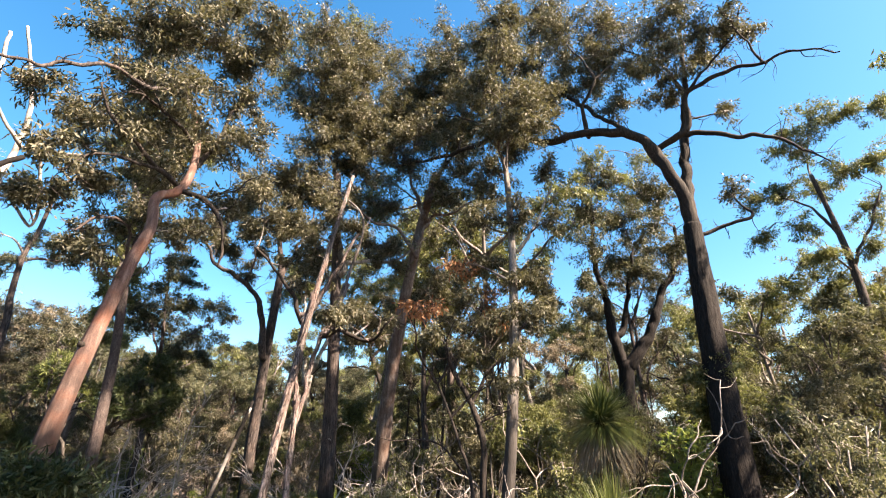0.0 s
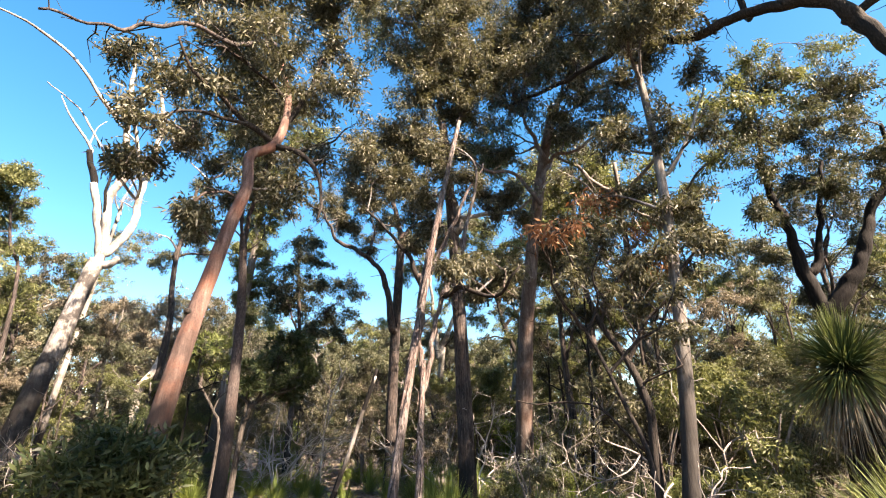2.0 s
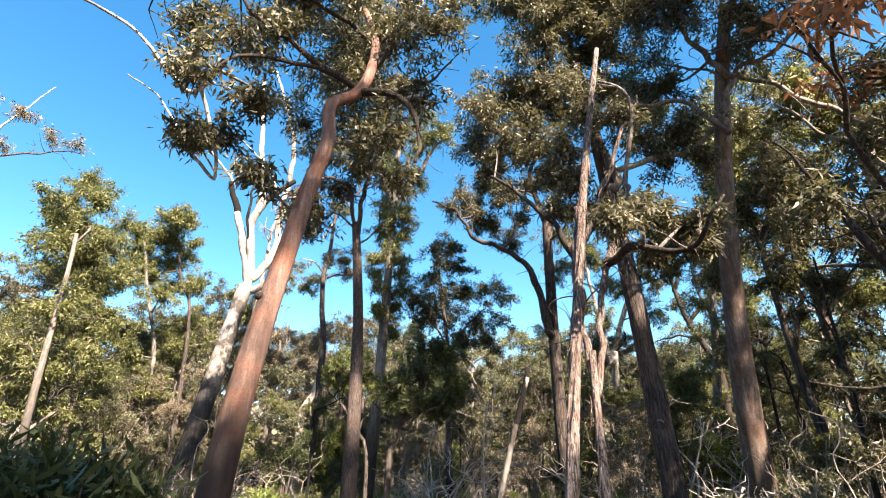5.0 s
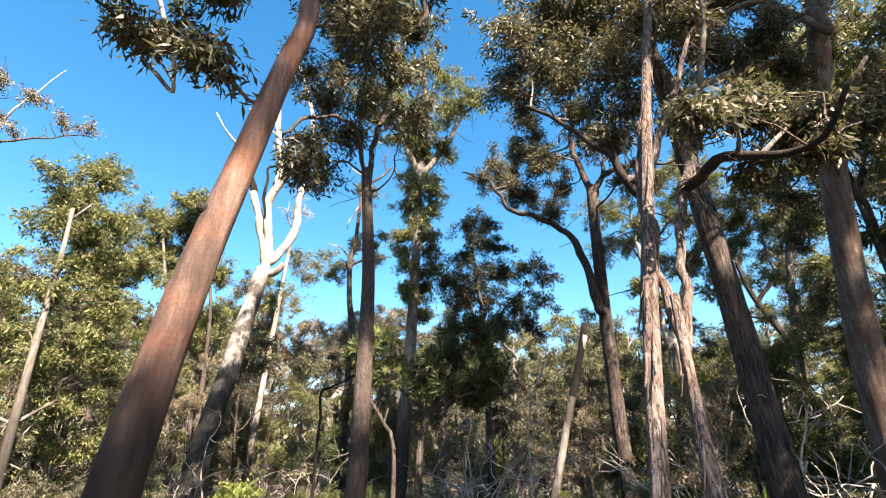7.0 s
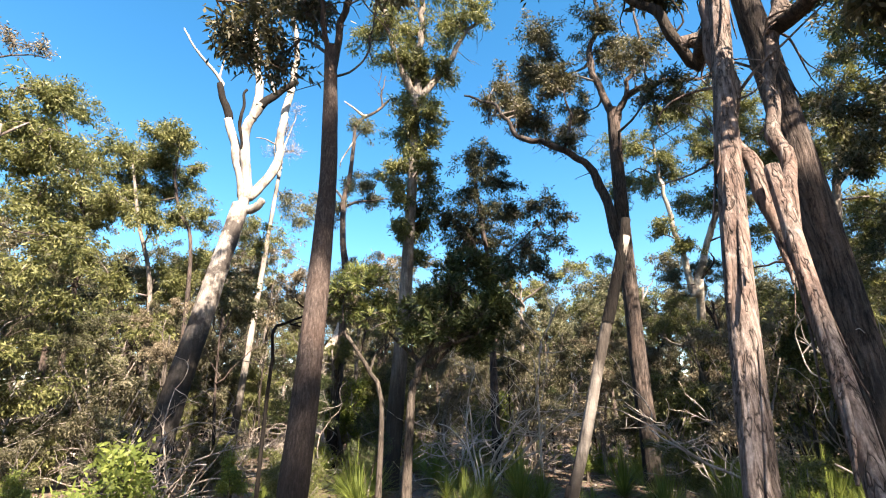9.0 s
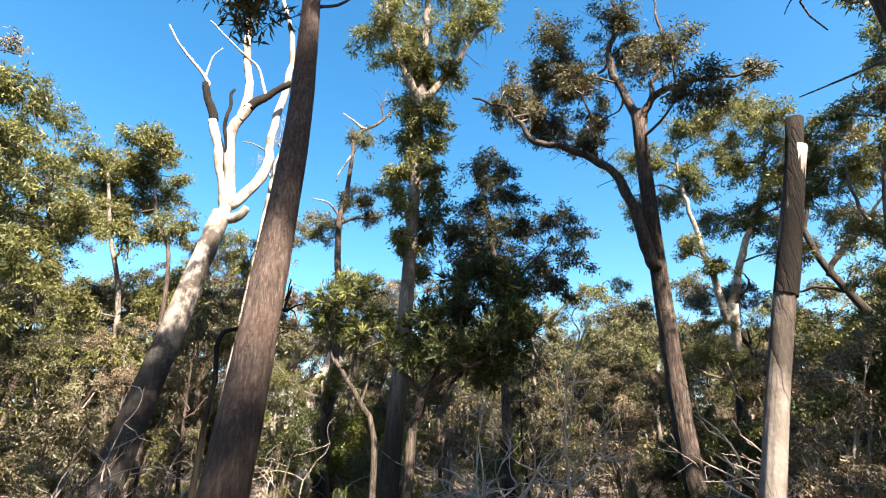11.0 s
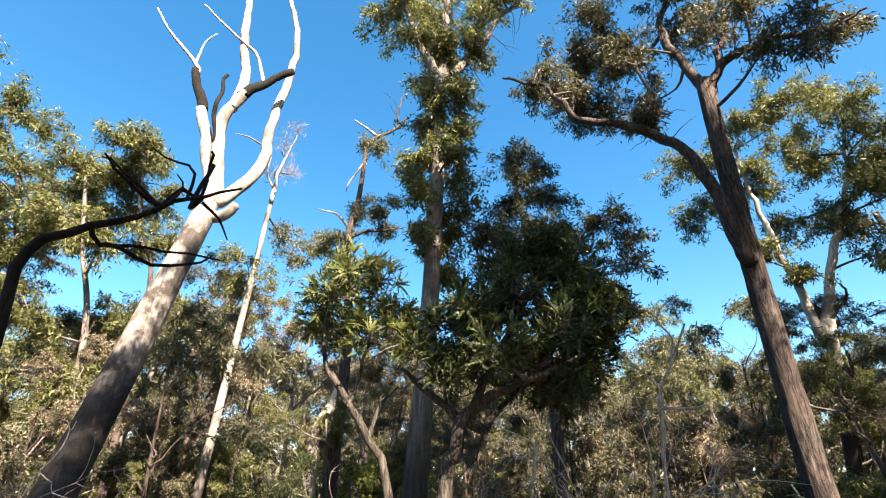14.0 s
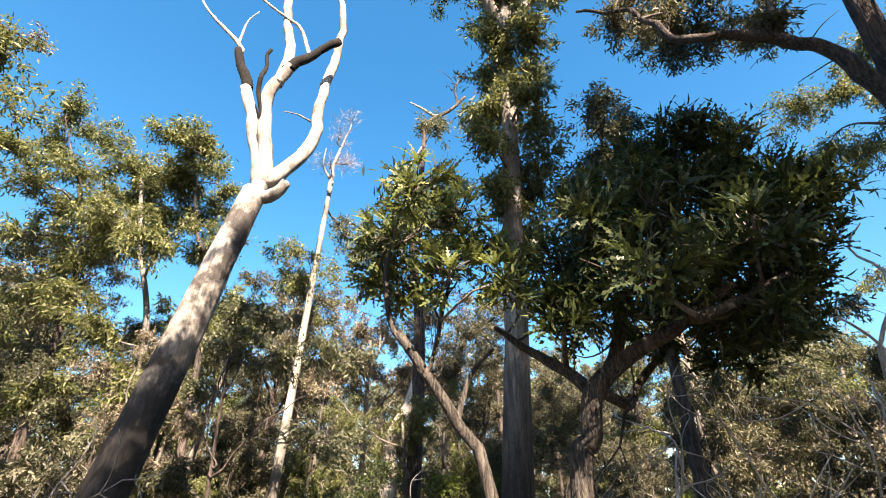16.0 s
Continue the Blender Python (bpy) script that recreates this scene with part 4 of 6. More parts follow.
limb(dead_tree, [(-13.12, 12.13, 9.53), (-13.29, 11.88, 10.32), (-13.53, 11.43, 10.76), (-13.85, 10.74, 11.38)], 0.041, 0.016, BARK_DEAD)
limb(dead_tree, [(-13.56, 12.53, 8.37), (-13.59, 12.27, 8.42), (-13.62, 12.02, 8.36)], 0.025, 0.008, BARK_DEAD)
limb(dead_tree, [(-13.31, 12.01, 6.20), (-13.21, 12.14, 6.35), (-13.14, 12.19, 6.47)], 0.115, 0.082, BARK_DEAD)

limb(dead_tree, [(-13.42, 11.62, 7.75), (-13.42, 11.48, 8.2), (-13.4, 11.46, 8.7), (-13.4, 11.5, 9.43)], 0.049, 0.029, BARK_BLACK)

leafy_gum = tree("gum_tree", "tall eucalypt clothed in tufts of new leaves", "tree", -10.69, 14.39)
stem(leafy_gum, [(-10.71, 14.39, -0.20), (-10.66, 14.41, 0.50), (-10.53, 14.44, 2.20), (-10.42, 14.47, 3.90), (-10.33, 14.48, 5.60), (-10.24, 14.48, 7.30), (-10.17, 14.46, 9.00)], 0.184, 0.092, BARK_PALE, fine=True)
limb(leafy_gum, [(-10.18, 14.45, 9.18), (-10.34, 14.11, 9.94), (-10.51, 13.76, 11.09), (-10.55, 13.54, 12.10)], 0.110, 0.040, BARK_PALE)
limb(leafy_gum, [(-10.11, 14.52, 9.27), (-9.68, 15.12, 10.58), (-9.30, 15.67, 11.90), (-8.95, 16.19, 12.47)], 0.110, 0.030, BARK_PALE)
limb(leafy_gum, [(-10.16, 14.47, 9.18), (-10.20, 14.64, 11.52), (-10.26, 14.79, 14.18)], 0.120, 0.050, BARK_PALE)
crown(leafy_gum, [(-10.46, 14.57, 11.63, 0.72), (-10.50, 13.54, 11.30, 0.67), (-9.74, 15.46, 12.02, 0.73), (-10.21, 14.69, 9.86, 0.53), (-10.21, 14.18, 8.54, 0.46), (-10.16, 14.67, 7.93, 0.46), (-10.51, 14.53, 7.35, 0.43), (-9.99, 14.81, 6.89, 0.39), (-10.41, 14.76, 6.31, 0.39), (-8.85, 15.62, 12.18, 0.63), (-10.45, 13.94, 10.44, 0.52), (-9.62, 14.81, 10.18, 0.45), (-9.77, 14.55, 8.54, 0.36), (-10.49, 14.13, 6.72, 0.34), (-10.82, 14.19, 13.21, 0.82), (-9.95, 15.20, 13.42, 0.84), (-11.25, 13.61, 11.23, 0.54), (-10.43, 14.60, 5.52, 0.33), (-10.37, 14.92, 5.82, 0.31), (-10.48, 14.38, 7.84, 0.32)], LEAF_LIT, 1.1)
crown(leafy_gum, [(-9.63, 14.40, 7.15, 0.30)], LEAF_LIT, 1.1)
crown(leafy_gum, [(-10.46, 14.31, 9.23, 0.36), (-9.72, 14.43, 8.87, 0.34), (-10.52, 14.30, 8.32, 0.35), (-10.07, 15.04, 8.32, 0.33), (-10.51, 14.12, 7.34, 0.31), (-10.01, 15.04, 6.51, 0.31), (-10.15, 14.01, 6.20, 0.29), (-10.15, 14.93, 5.91, 0.31), (-10.20, 14.11, 5.68, 0.26), (-10.30, 14.67, 5.07, 0.27), (-10.04, 14.39, 10.14, 0.45), (-10.31, 14.22, 10.36, 0.42)], LEAF_LIT, 1.1)

dead_pole = tree("dead_tree", "pale dead eucalypt trunk with fine grey twigs", "tree", -17.34, 14.35)
stem(dead_pole, [(-17.36, 14.35, -0.20), (-17.27, 14.35, 0.50), (-17.04, 14.32, 2.30), (-16.81, 14.30, 4.10), (-16.58, 14.28, 5.90), (-16.35, 14.25, 7.70), (-16.12, 14.23, 9.50)], 0.115, 0.05, BARK_DEAD, fine=False)
limb(dead_pole, [(-16.13, 14.20, 8.93), (-16.12, 14.23, 9.80), (-16.04, 14.40, 10.65), (-15.98, 14.53, 11.33)], 0.060, 0.010, BARK_DEAD)
limb(dead_pole, [(-16.11, 14.25, 9.23), (-16.23, 14.00, 9.72), (-16.22, 14.02, 10.32)], 0.040, 0.010, BARK_DEAD)
crown(dead_pole, [(-15.88, 14.21, 10.66, 0.36), (-15.90, 14.05, 9.59, 0.39), (-16.09, 14.64, 10.01, 0.29), (-16.11, 14.58, 11.56, 0.26)], TWIG_GREY, 0.5)
crown(dead_pole, [(-17.17, 15.28, 8.61, 0.59), (-17.56, 16.31, 8.78, 0.57), (-17.16, 15.79, 7.86, 0.50), (-17.73, 16.97, 9.53, 0.47)], LEAF_GREY, 0.6)

twisted_tree = tree("gum_tree", "half-dead twisted eucalypt with bleached bare twigs", "tree", -15.13, 16.27)
stem(twisted_tree, [(-15.13, 16.27, -0.20), (-14.66, 16.07, 5.03), (-14.76, 15.93, 6.83), (-14.79, 15.88, 8.18), (-14.71, 16.00, 9.12), (-14.67, 16.05, 10.31), (-14.62, 16.12, 11.27), (-14.24, 16.65, 11.84), (-14.00, 16.99, 12.39)], .17, .04, BARK_GREY, fine=False)
limb(twisted_tree, [(-14.85, 15.81, 8.35), (-15.05, 15.54, 8.67), (-15.32, 15.16, 8.75)], 0.050, 0.015, BARK_DEAD)
limb(twisted_tree, [(-14.66, 16.06, 10.52), (-14.88, 15.76, 9.75), (-14.91, 15.72, 9.45)], 0.040, 0.015, BARK_DEAD)
limb(twisted_tree, [(-14.54, 16.24, 11.59), (-14.75, 15.94, 11.89), (-14.91, 15.72, 12.06)], 0.050, 0.020, BARK_DEAD)
limb(twisted_tree, [(-14.14, 16.79, 12.10), (-14.16, 16.76, 12.68), (-14.08, 16.88, 13.44)], 0.040, 0.012, BARK_GREY)
limb(twisted_tree, [(-14.83, 15.84, 8.00), (-14.39, 16.44, 8.27), (-13.94, 17.07, 8.47)], 0.060, 0.015, BARK_GREY)
crown(twisted_tree, [(-14.19, 16.23, 10.89, 0.42), (-14.72, 16.10, 11.21, 0.38), (-14.94, 16.22, 8.85, 0.48), (-14.40, 16.49, 8.94, 0.45), (-14.26, 16.86, 9.35, 0.33), (-15.11, 15.87, 7.94, 0.47), (-15.29, 15.48, 7.67, 0.43), (-14.50, 16.73, 8.44, 0.40)], LEAF_GREY, 0.8)

dense_tree = tree("gum_tree", "young eucalypt with a dense dark green crown", "tree", -9.60, 17.20)
stem(dense_tree, [(-9.80, 17.07, -0.20), (-9.81, 17.06, 1.90), (-9.82, 17.06, 3.87), (-9.84, 17.04, 5.25), (-10.00, 16.94, 6.74), (-10.10, 16.87, 7.97)], .12, .03, BARK_GREY, fine=False)
limb(dense_tree, [(-9.82, 17.05, 4.47), (-9.39, 17.34, 5.55), (-8.72, 17.78, 6.32)], 0.050, 0.015, BARK_GREY)
limb(dense_tree, [(-9.84, 17.04, 4.78), (-10.27, 16.76, 6.08), (-10.65, 16.50, 6.95)], 0.050, 0.015, BARK_GREY)
crown(dense_tree, [(-9.93, 16.38, 8.16, 0.63), (-9.98, 17.84, 8.12, 0.68), (-10.25, 16.78, 7.28, 0.72), (-9.74, 18.00, 7.01, 0.79), (-8.86, 18.12, 7.06, 0.61), (-10.13, 17.36, 6.04, 0.76), (-9.28, 18.38, 5.95, 0.73), (-10.21, 15.95, 6.32, 0.57), (-8.43, 18.78, 6.89, 0.42), (-8.15, 17.72, 5.68, 0.41), (-10.76, 17.13, 6.13, 0.62), (-9.13, 16.91, 5.08, 0.61), (-9.97, 16.89, 6.54, 0.62), (-8.36, 17.24, 4.85, 0.42), (-9.99, 17.60, 8.79, 0.51)], LEAF_DARK, 1.0)

sunlit_gum = tree("gum_tree", "eucalypt with white trunk and yellow-green crown", "tree", -6.89, 23.85)
stem(sunlit_gum, [(-6.92, 23.92, -0.20), (-6.79, 23.68, 0.50), (-6.61, 23.36, 1.44), (-6.43, 23.04, 2.38), (-6.24, 22.72, 3.32), (-6.06, 22.39, 4.26), (-5.88, 22.07, 5.20)], 0.165, 0.105, BARK_WHITE, fine=False)
limb(sunlit_gum, [(-6.09, 22.06, 4.73), (-5.66, 22.21, 6.01), (-5.08, 22.38, 7.36), (-4.55, 22.54, 8.50), (-4.29, 22.68, 9.85)], 0.120, 0.030, BARK_WHITE)
limb(sunlit_gum, [(-6.11, 22.06, 4.86), (-6.16, 21.93, 6.06), (-6.30, 21.79, 7.25), (-6.42, 21.66, 8.72), (-6.39, 21.53, 9.90)], 0.100, 0.030, BARK_WHITE)
limb(sunlit_gum, [(-6.03, 22.06, 4.97), (-5.42, 22.10, 5.64), (-5.45, 22.10, 5.92)], 0.040, 0.020, BARK_DARK)
crown(sunlit_gum, [(-5.28, 21.53, 10.59, 0.66), (-6.14, 21.98, 10.82, 0.63), (-7.99, 22.75, 10.60, 0.78), (-6.19, 21.69, 9.15, 0.66), (-4.25, 23.27, 11.18, 0.70), (-3.88, 22.24, 9.52, 0.61), (-4.87, 23.39, 9.46, 0.64), (-8.16, 22.67, 8.82, 0.66), (-6.26, 23.43, 8.25, 0.62), (-5.00, 22.73, 7.80, 0.56), (-5.95, 21.54, 6.15, 0.38), (-3.54, 22.32, 8.55, 0.58), (-7.31, 23.21, 9.12, 0.66), (-5.23, 23.31, 10.56, 0.64), (-4.22, 21.49, 7.80, 0.50), (-6.94, 21.31, 9.67, 0.53), (-6.68, 21.32, 6.73, 0.47)], LEAF_LIT, 1.0)
crown(sunlit_gum, [(-5.65, 22.30, 10.87, 0.6), (-4.52, 22.30, 11.01, 0.6), (-3.85, 22.30, 10.23, 0.6), (-3.24, 22.30, 9.19, 0.6), (-5.31, 22.30, 9.36, 0.6), (-4.30, 22.30, 8.54, 0.6), (-3.55, 22.30, 7.73, 0.6), (-6.39, 22.30, 8.75, 0.6), (-5.16, 22.30, 7.43, 0.6), (-4.43, 22.30, 6.43, 0.6)], LEAF_LIT, 0.9)

burnt_snag = tree("dead_tree", "leaning broken trunk with charred top", "tree", -4.29, 9.32)
stem(burnt_snag, [(-4.34, 9.29, -0.20), (-4.16, 9.38, 0.50), (-4.05, 9.43, 0.90), (-3.94, 9.49, 1.30), (-3.84, 9.54, 1.70), (-3.73, 9.59, 2.10), (-3.62, 9.64, 2.50)], 0.035, 0.030, BARK_SNAG, fine=True)
limb(burnt_snag, [(-4.32, 9.30, -0.10), (-4.16, 9.38, 0.50), (-4.02, 9.45, 1.02)], 0.039, 0.036, BARK_BLACK, name="charred_foot")
limb(burnt_snag, [(-3.77, 9.57, 1.95), (-3.66, 9.62, 2.35), (-3.60, 9.65, 2.62)], 0.036, 0.028, BARK_BLACK, name="charred_top")

rear_gum = tree("gum_tree", "dark-trunked eucalypt forking above the grass tree", "tree", 5.23, 14.11)
stem(rear_gum, [(5.05, 14.12, -0.20), (5.00, 14.12, 2.50), (5.10, 14.08, 3.53), (5.17, 14.06, 4.31)], .26, .2, BARK_CHAR, fine=False)
limb(rear_gum, [(5.11, 14.08, 4.15), (4.91, 14.04, 5.12), (4.79, 13.98, 6.31), (4.57, 13.95, 7.39), (4.70, 13.80, 8.88)], 0.160, 0.040, BARK_CHAR)
limb(rear_gum, [(5.21, 14.04, 4.15), (5.91, 13.90, 5.09), (6.51, 13.79, 6.43), (7.05, 13.71, 7.31), (7.13, 13.78, 8.49)], 0.170, 0.040, BARK_CHAR)
limb(rear_gum, [(5.16, 14.06, 5.13), (5.46, 13.96, 6.30), (5.79, 13.84, 7.73)], 0.100, 0.030, BARK_CHAR)
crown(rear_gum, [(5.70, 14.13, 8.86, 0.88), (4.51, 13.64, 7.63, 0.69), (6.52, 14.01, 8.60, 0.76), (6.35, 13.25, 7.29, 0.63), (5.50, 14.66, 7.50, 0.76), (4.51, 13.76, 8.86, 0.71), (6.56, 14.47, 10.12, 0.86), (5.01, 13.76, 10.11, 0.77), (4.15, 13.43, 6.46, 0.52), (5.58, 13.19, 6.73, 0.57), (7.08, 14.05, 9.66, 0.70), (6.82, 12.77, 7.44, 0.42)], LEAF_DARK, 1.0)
# two paler clumps over the dark leaves paint sun onto the crown's top
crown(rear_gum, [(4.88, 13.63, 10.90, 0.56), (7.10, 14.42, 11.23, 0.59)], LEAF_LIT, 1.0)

edge_gum = tree("gum_tree", "slender eucalypt with layered green crown", "tree", 13.9, 13.3)
stem(edge_gum, [(13.9, 13.3, -.2), (12.35, 14.12, 3.15), (12.44, 14.04, 4.69), (12.51, 13.97, 6.73), (12.46, 14.02, 8.66), (12.33, 14.15, 10.64)], .2, .06, BARK_GREY, fine=False)
limb(edge_gum, [(12.49, 13.99, 8.25), (12.17, 14.30, 9.42), (11.60, 14.85, 10.16)], 0.060, 0.020, BARK_GREY)
limb(edge_gum, [(12.48, 14.00, 7.11), (13.02, 13.48, 8.39), (13.45, 13.07, 9.55)], 0.060, 0.020, BARK_GREY)
crown(edge_gum, [(12.51, 13.69, 12.64, 0.74), (13.53, 13.46, 12.71, 0.68), (12.17, 14.45, 11.76, 0.70), (11.44, 14.90, 10.19, 0.63), (12.90, 14.92, 10.44, 0.69), (10.33, 14.53, 9.75, 0.50), (12.81, 13.29, 10.31, 0.68), (13.46, 12.90, 10.47, 0.62), (13.44, 13.69, 9.10, 0.63), (14.38, 12.93, 12.51, 0.56), (11.33, 13.45, 7.42, 0.54), (11.15, 13.94, 8.61, 0.50), (12.57, 13.04, 7.61, 0.46), (11.84, 14.06, 12.20, 0.49), (12.55, 14.83, 7.04, 0.63), (13.06, 14.25, 6.47, 0.60), (12.28, 15.62, 8.05, 0.54), (12.10, 14.04, 5.60, 0.50), (10.89, 15.26, 8.73, 0.48), (11.97, 13.30, 4.83, 0.46)], LEAF_LIT, 1.0)

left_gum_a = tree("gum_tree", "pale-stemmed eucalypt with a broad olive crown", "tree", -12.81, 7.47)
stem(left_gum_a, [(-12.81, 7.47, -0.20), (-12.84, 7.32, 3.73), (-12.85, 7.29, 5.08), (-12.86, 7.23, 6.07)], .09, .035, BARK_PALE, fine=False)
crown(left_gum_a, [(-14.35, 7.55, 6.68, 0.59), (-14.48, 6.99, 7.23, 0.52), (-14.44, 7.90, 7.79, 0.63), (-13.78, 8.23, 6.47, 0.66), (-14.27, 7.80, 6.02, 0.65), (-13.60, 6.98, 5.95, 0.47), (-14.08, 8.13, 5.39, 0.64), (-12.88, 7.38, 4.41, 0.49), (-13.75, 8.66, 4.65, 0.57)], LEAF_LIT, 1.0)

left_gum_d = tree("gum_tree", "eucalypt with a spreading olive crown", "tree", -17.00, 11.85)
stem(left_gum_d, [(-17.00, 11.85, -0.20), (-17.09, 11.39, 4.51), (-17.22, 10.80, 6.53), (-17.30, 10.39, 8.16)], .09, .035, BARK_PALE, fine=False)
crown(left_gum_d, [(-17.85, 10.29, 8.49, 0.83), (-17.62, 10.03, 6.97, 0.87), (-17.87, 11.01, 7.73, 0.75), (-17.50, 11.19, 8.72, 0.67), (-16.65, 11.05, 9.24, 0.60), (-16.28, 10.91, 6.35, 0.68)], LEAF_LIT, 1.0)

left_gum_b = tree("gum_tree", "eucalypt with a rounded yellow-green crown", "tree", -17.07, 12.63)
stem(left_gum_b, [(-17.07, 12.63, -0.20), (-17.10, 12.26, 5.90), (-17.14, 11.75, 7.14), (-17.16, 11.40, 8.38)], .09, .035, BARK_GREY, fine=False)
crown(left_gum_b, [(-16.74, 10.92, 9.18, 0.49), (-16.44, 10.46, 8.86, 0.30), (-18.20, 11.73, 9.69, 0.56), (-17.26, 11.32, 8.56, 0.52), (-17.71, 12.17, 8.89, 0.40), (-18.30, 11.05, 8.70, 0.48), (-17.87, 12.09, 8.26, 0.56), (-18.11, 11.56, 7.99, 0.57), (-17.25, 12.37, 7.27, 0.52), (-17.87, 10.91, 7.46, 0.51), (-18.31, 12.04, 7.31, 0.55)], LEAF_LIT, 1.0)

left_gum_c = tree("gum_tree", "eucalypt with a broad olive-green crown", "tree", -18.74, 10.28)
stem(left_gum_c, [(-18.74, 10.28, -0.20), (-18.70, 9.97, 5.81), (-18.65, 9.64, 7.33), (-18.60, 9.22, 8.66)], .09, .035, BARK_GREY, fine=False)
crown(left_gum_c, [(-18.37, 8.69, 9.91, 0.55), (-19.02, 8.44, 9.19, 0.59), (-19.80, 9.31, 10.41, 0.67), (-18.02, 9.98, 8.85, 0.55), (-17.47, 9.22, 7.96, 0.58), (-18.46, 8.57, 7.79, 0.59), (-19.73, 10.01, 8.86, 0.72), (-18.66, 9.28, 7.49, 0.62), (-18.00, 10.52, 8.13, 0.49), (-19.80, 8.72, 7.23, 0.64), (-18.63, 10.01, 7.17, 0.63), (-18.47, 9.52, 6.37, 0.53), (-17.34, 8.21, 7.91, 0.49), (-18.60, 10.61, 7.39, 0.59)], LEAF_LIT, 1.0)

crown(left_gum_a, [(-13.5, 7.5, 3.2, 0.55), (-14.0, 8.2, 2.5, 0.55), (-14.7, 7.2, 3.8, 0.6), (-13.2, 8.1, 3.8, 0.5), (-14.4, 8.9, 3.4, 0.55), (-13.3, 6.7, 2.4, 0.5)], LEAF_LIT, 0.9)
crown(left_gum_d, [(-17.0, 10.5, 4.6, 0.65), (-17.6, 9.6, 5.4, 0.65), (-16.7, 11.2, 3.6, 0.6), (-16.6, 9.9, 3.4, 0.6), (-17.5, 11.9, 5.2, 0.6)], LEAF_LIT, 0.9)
# darker leaf on these low clumps: shade under the lit crown put into colour
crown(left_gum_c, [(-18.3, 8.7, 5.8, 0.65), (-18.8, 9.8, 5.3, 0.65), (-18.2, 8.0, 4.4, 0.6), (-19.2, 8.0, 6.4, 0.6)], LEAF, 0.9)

half_dead_gum = tree("gum_tree", "half-dead eucalypt with pinkish-tan leaves on bare twigs", "tree", -19.0, 5.2)
stem(half_dead_gum, [(-19.0, 5.2, -0.2), (-18.9, 5.3, 3.0), (-18.7, 5.2, 6.0), (-18.6, 5.5, 8.6)], 0.16, 0.06, BARK_PALE, fine=False)
limb(half_dead_gum, [(-18.6, 5.5, 8.5), (-18.1, 6.0, 9.3), (-17.6, 6.6, 9.6), (-17.3, 7.3, 10.0), (-17.1, 7.9, 10.2)], 0.05, 0.012, BARK_GREY)
limb(half_dead_gum, [(-18.6, 5.5, 8.6), (-18.0, 6.0, 10.0), (-17.6, 6.5, 11.2), (-17.4, 6.9, 12.1)], 0.05, 0.012, BARK_DEAD)
limb(half_dead_gum, [(-18.3, 5.9, 9.1), (-17.9, 5.7, 10.4), (-17.6, 5.6, 11.6)], 0.04, 0.012, BARK_GREY)
crown(half_dead_gum, [(-17.6, 6.4, 11.0, 0.35), (-17.3, 7.2, 10.4, 0.32), (-17.1, 7.8, 10.4, 0.25), (-17.9, 6.1, 10.0, 0.4), (-17.8, 5.6, 11.2, 0.4), (-18.4, 5.2, 9.2, 0.45)], LEAF_TAN, 0.5)

bare_tree = tree("dead_tree", "small dead tree with bare black branches", "tree", -7.10, 9.29)
stem(bare_tree, [(-7.10, 9.29, -0.20), (-7.10, 9.29, 1.66), (-7.10, 9.31, 1.93), (-7.11, 9.28, 2.17), (-7.10, 9.31, 2.28)], .021, .015, BARK_BLACK, fine=False)
limb(bare_tree, [(-7.10, 9.31, 2.28), (-7.01, 9.43, 2.32), (-6.95, 9.51, 2.38), (-6.89, 9.56, 2.44), (-6.82, 9.62, 2.45), (-6.75, 9.73, 2.51)], 0.0144, 0.0040, BARK_BLACK)
limb(bare_tree, [(-7.05, 9.44, 2.33), (-7.07, 9.54, 2.35), (-7.08, 9.67, 2.35), (-7.08, 9.84, 2.41)], 0.0086, 0.0032, BARK_BLACK)
limb(bare_tree, [(-6.91, 9.55, 2.43), (-6.89, 9.46, 2.46), (-6.87, 9.36, 2.51)], 0.0072, 0.0032, BARK_BLACK)
limb(bare_tree, [(-6.88, 9.64, 2.47), (-6.87, 9.67, 2.58), (-6.87, 9.69, 2.67)], 0.0094, 0.0072, BARK_BLACK)
limb(bare_tree, [(-6.87, 9.67, 2.49), (-6.95, 9.75, 2.51), (-7.03, 9.83, 2.48)], 0.0065, 0.0024, BARK_BLACK)
limb(bare_tree, [(-6.91, 9.57, 2.45), (-6.99, 9.62, 2.58), (-7.10, 9.63, 2.69)], 0.0065, 0.0024, BARK_BLACK)
limb(bare_tree, [(-7.00, 9.58, 2.51), (-6.98, 9.49, 2.51), (-6.96, 9.41, 2.53), (-6.93, 9.36, 2.56)], 0.0079, 0.0032, BARK_BLACK)
limb(bare_tree, [(-6.99, 9.65, 2.56), (-7.03, 9.65, 2.69), (-7.07, 9.59, 2.73), (-7.11, 9.51, 2.78)], 0.0065, 0.0024, BARK_BLACK)
limb(bare_tree, [(-6.99, 9.70, 2.60), (-6.94, 9.67, 2.67), (-6.89, 9.66, 2.72)], 0.0079, 0.0048, BARK_BLACK)
limb(bare_tree, [(-7.01, 9.50, 2.54), (-7.01, 9.48, 2.56), (-7.02, 9.46, 2.60)], 0.0043, 0.0024, BARK_BLACK)
limb(bare_tree, [(-7.02, 9.41, 2.58), (-7.03, 9.37, 2.60)], 0.0036, 0.0024, BARK_BLACK)
limb(bare_tree, [(-7.01, 9.50, 2.31), (-7.03, 9.61, 2.28), (-7.05, 9.75, 2.34), (-7.07, 9.82, 2.40)], 0.0086, 0.0032, BARK_BLACK)

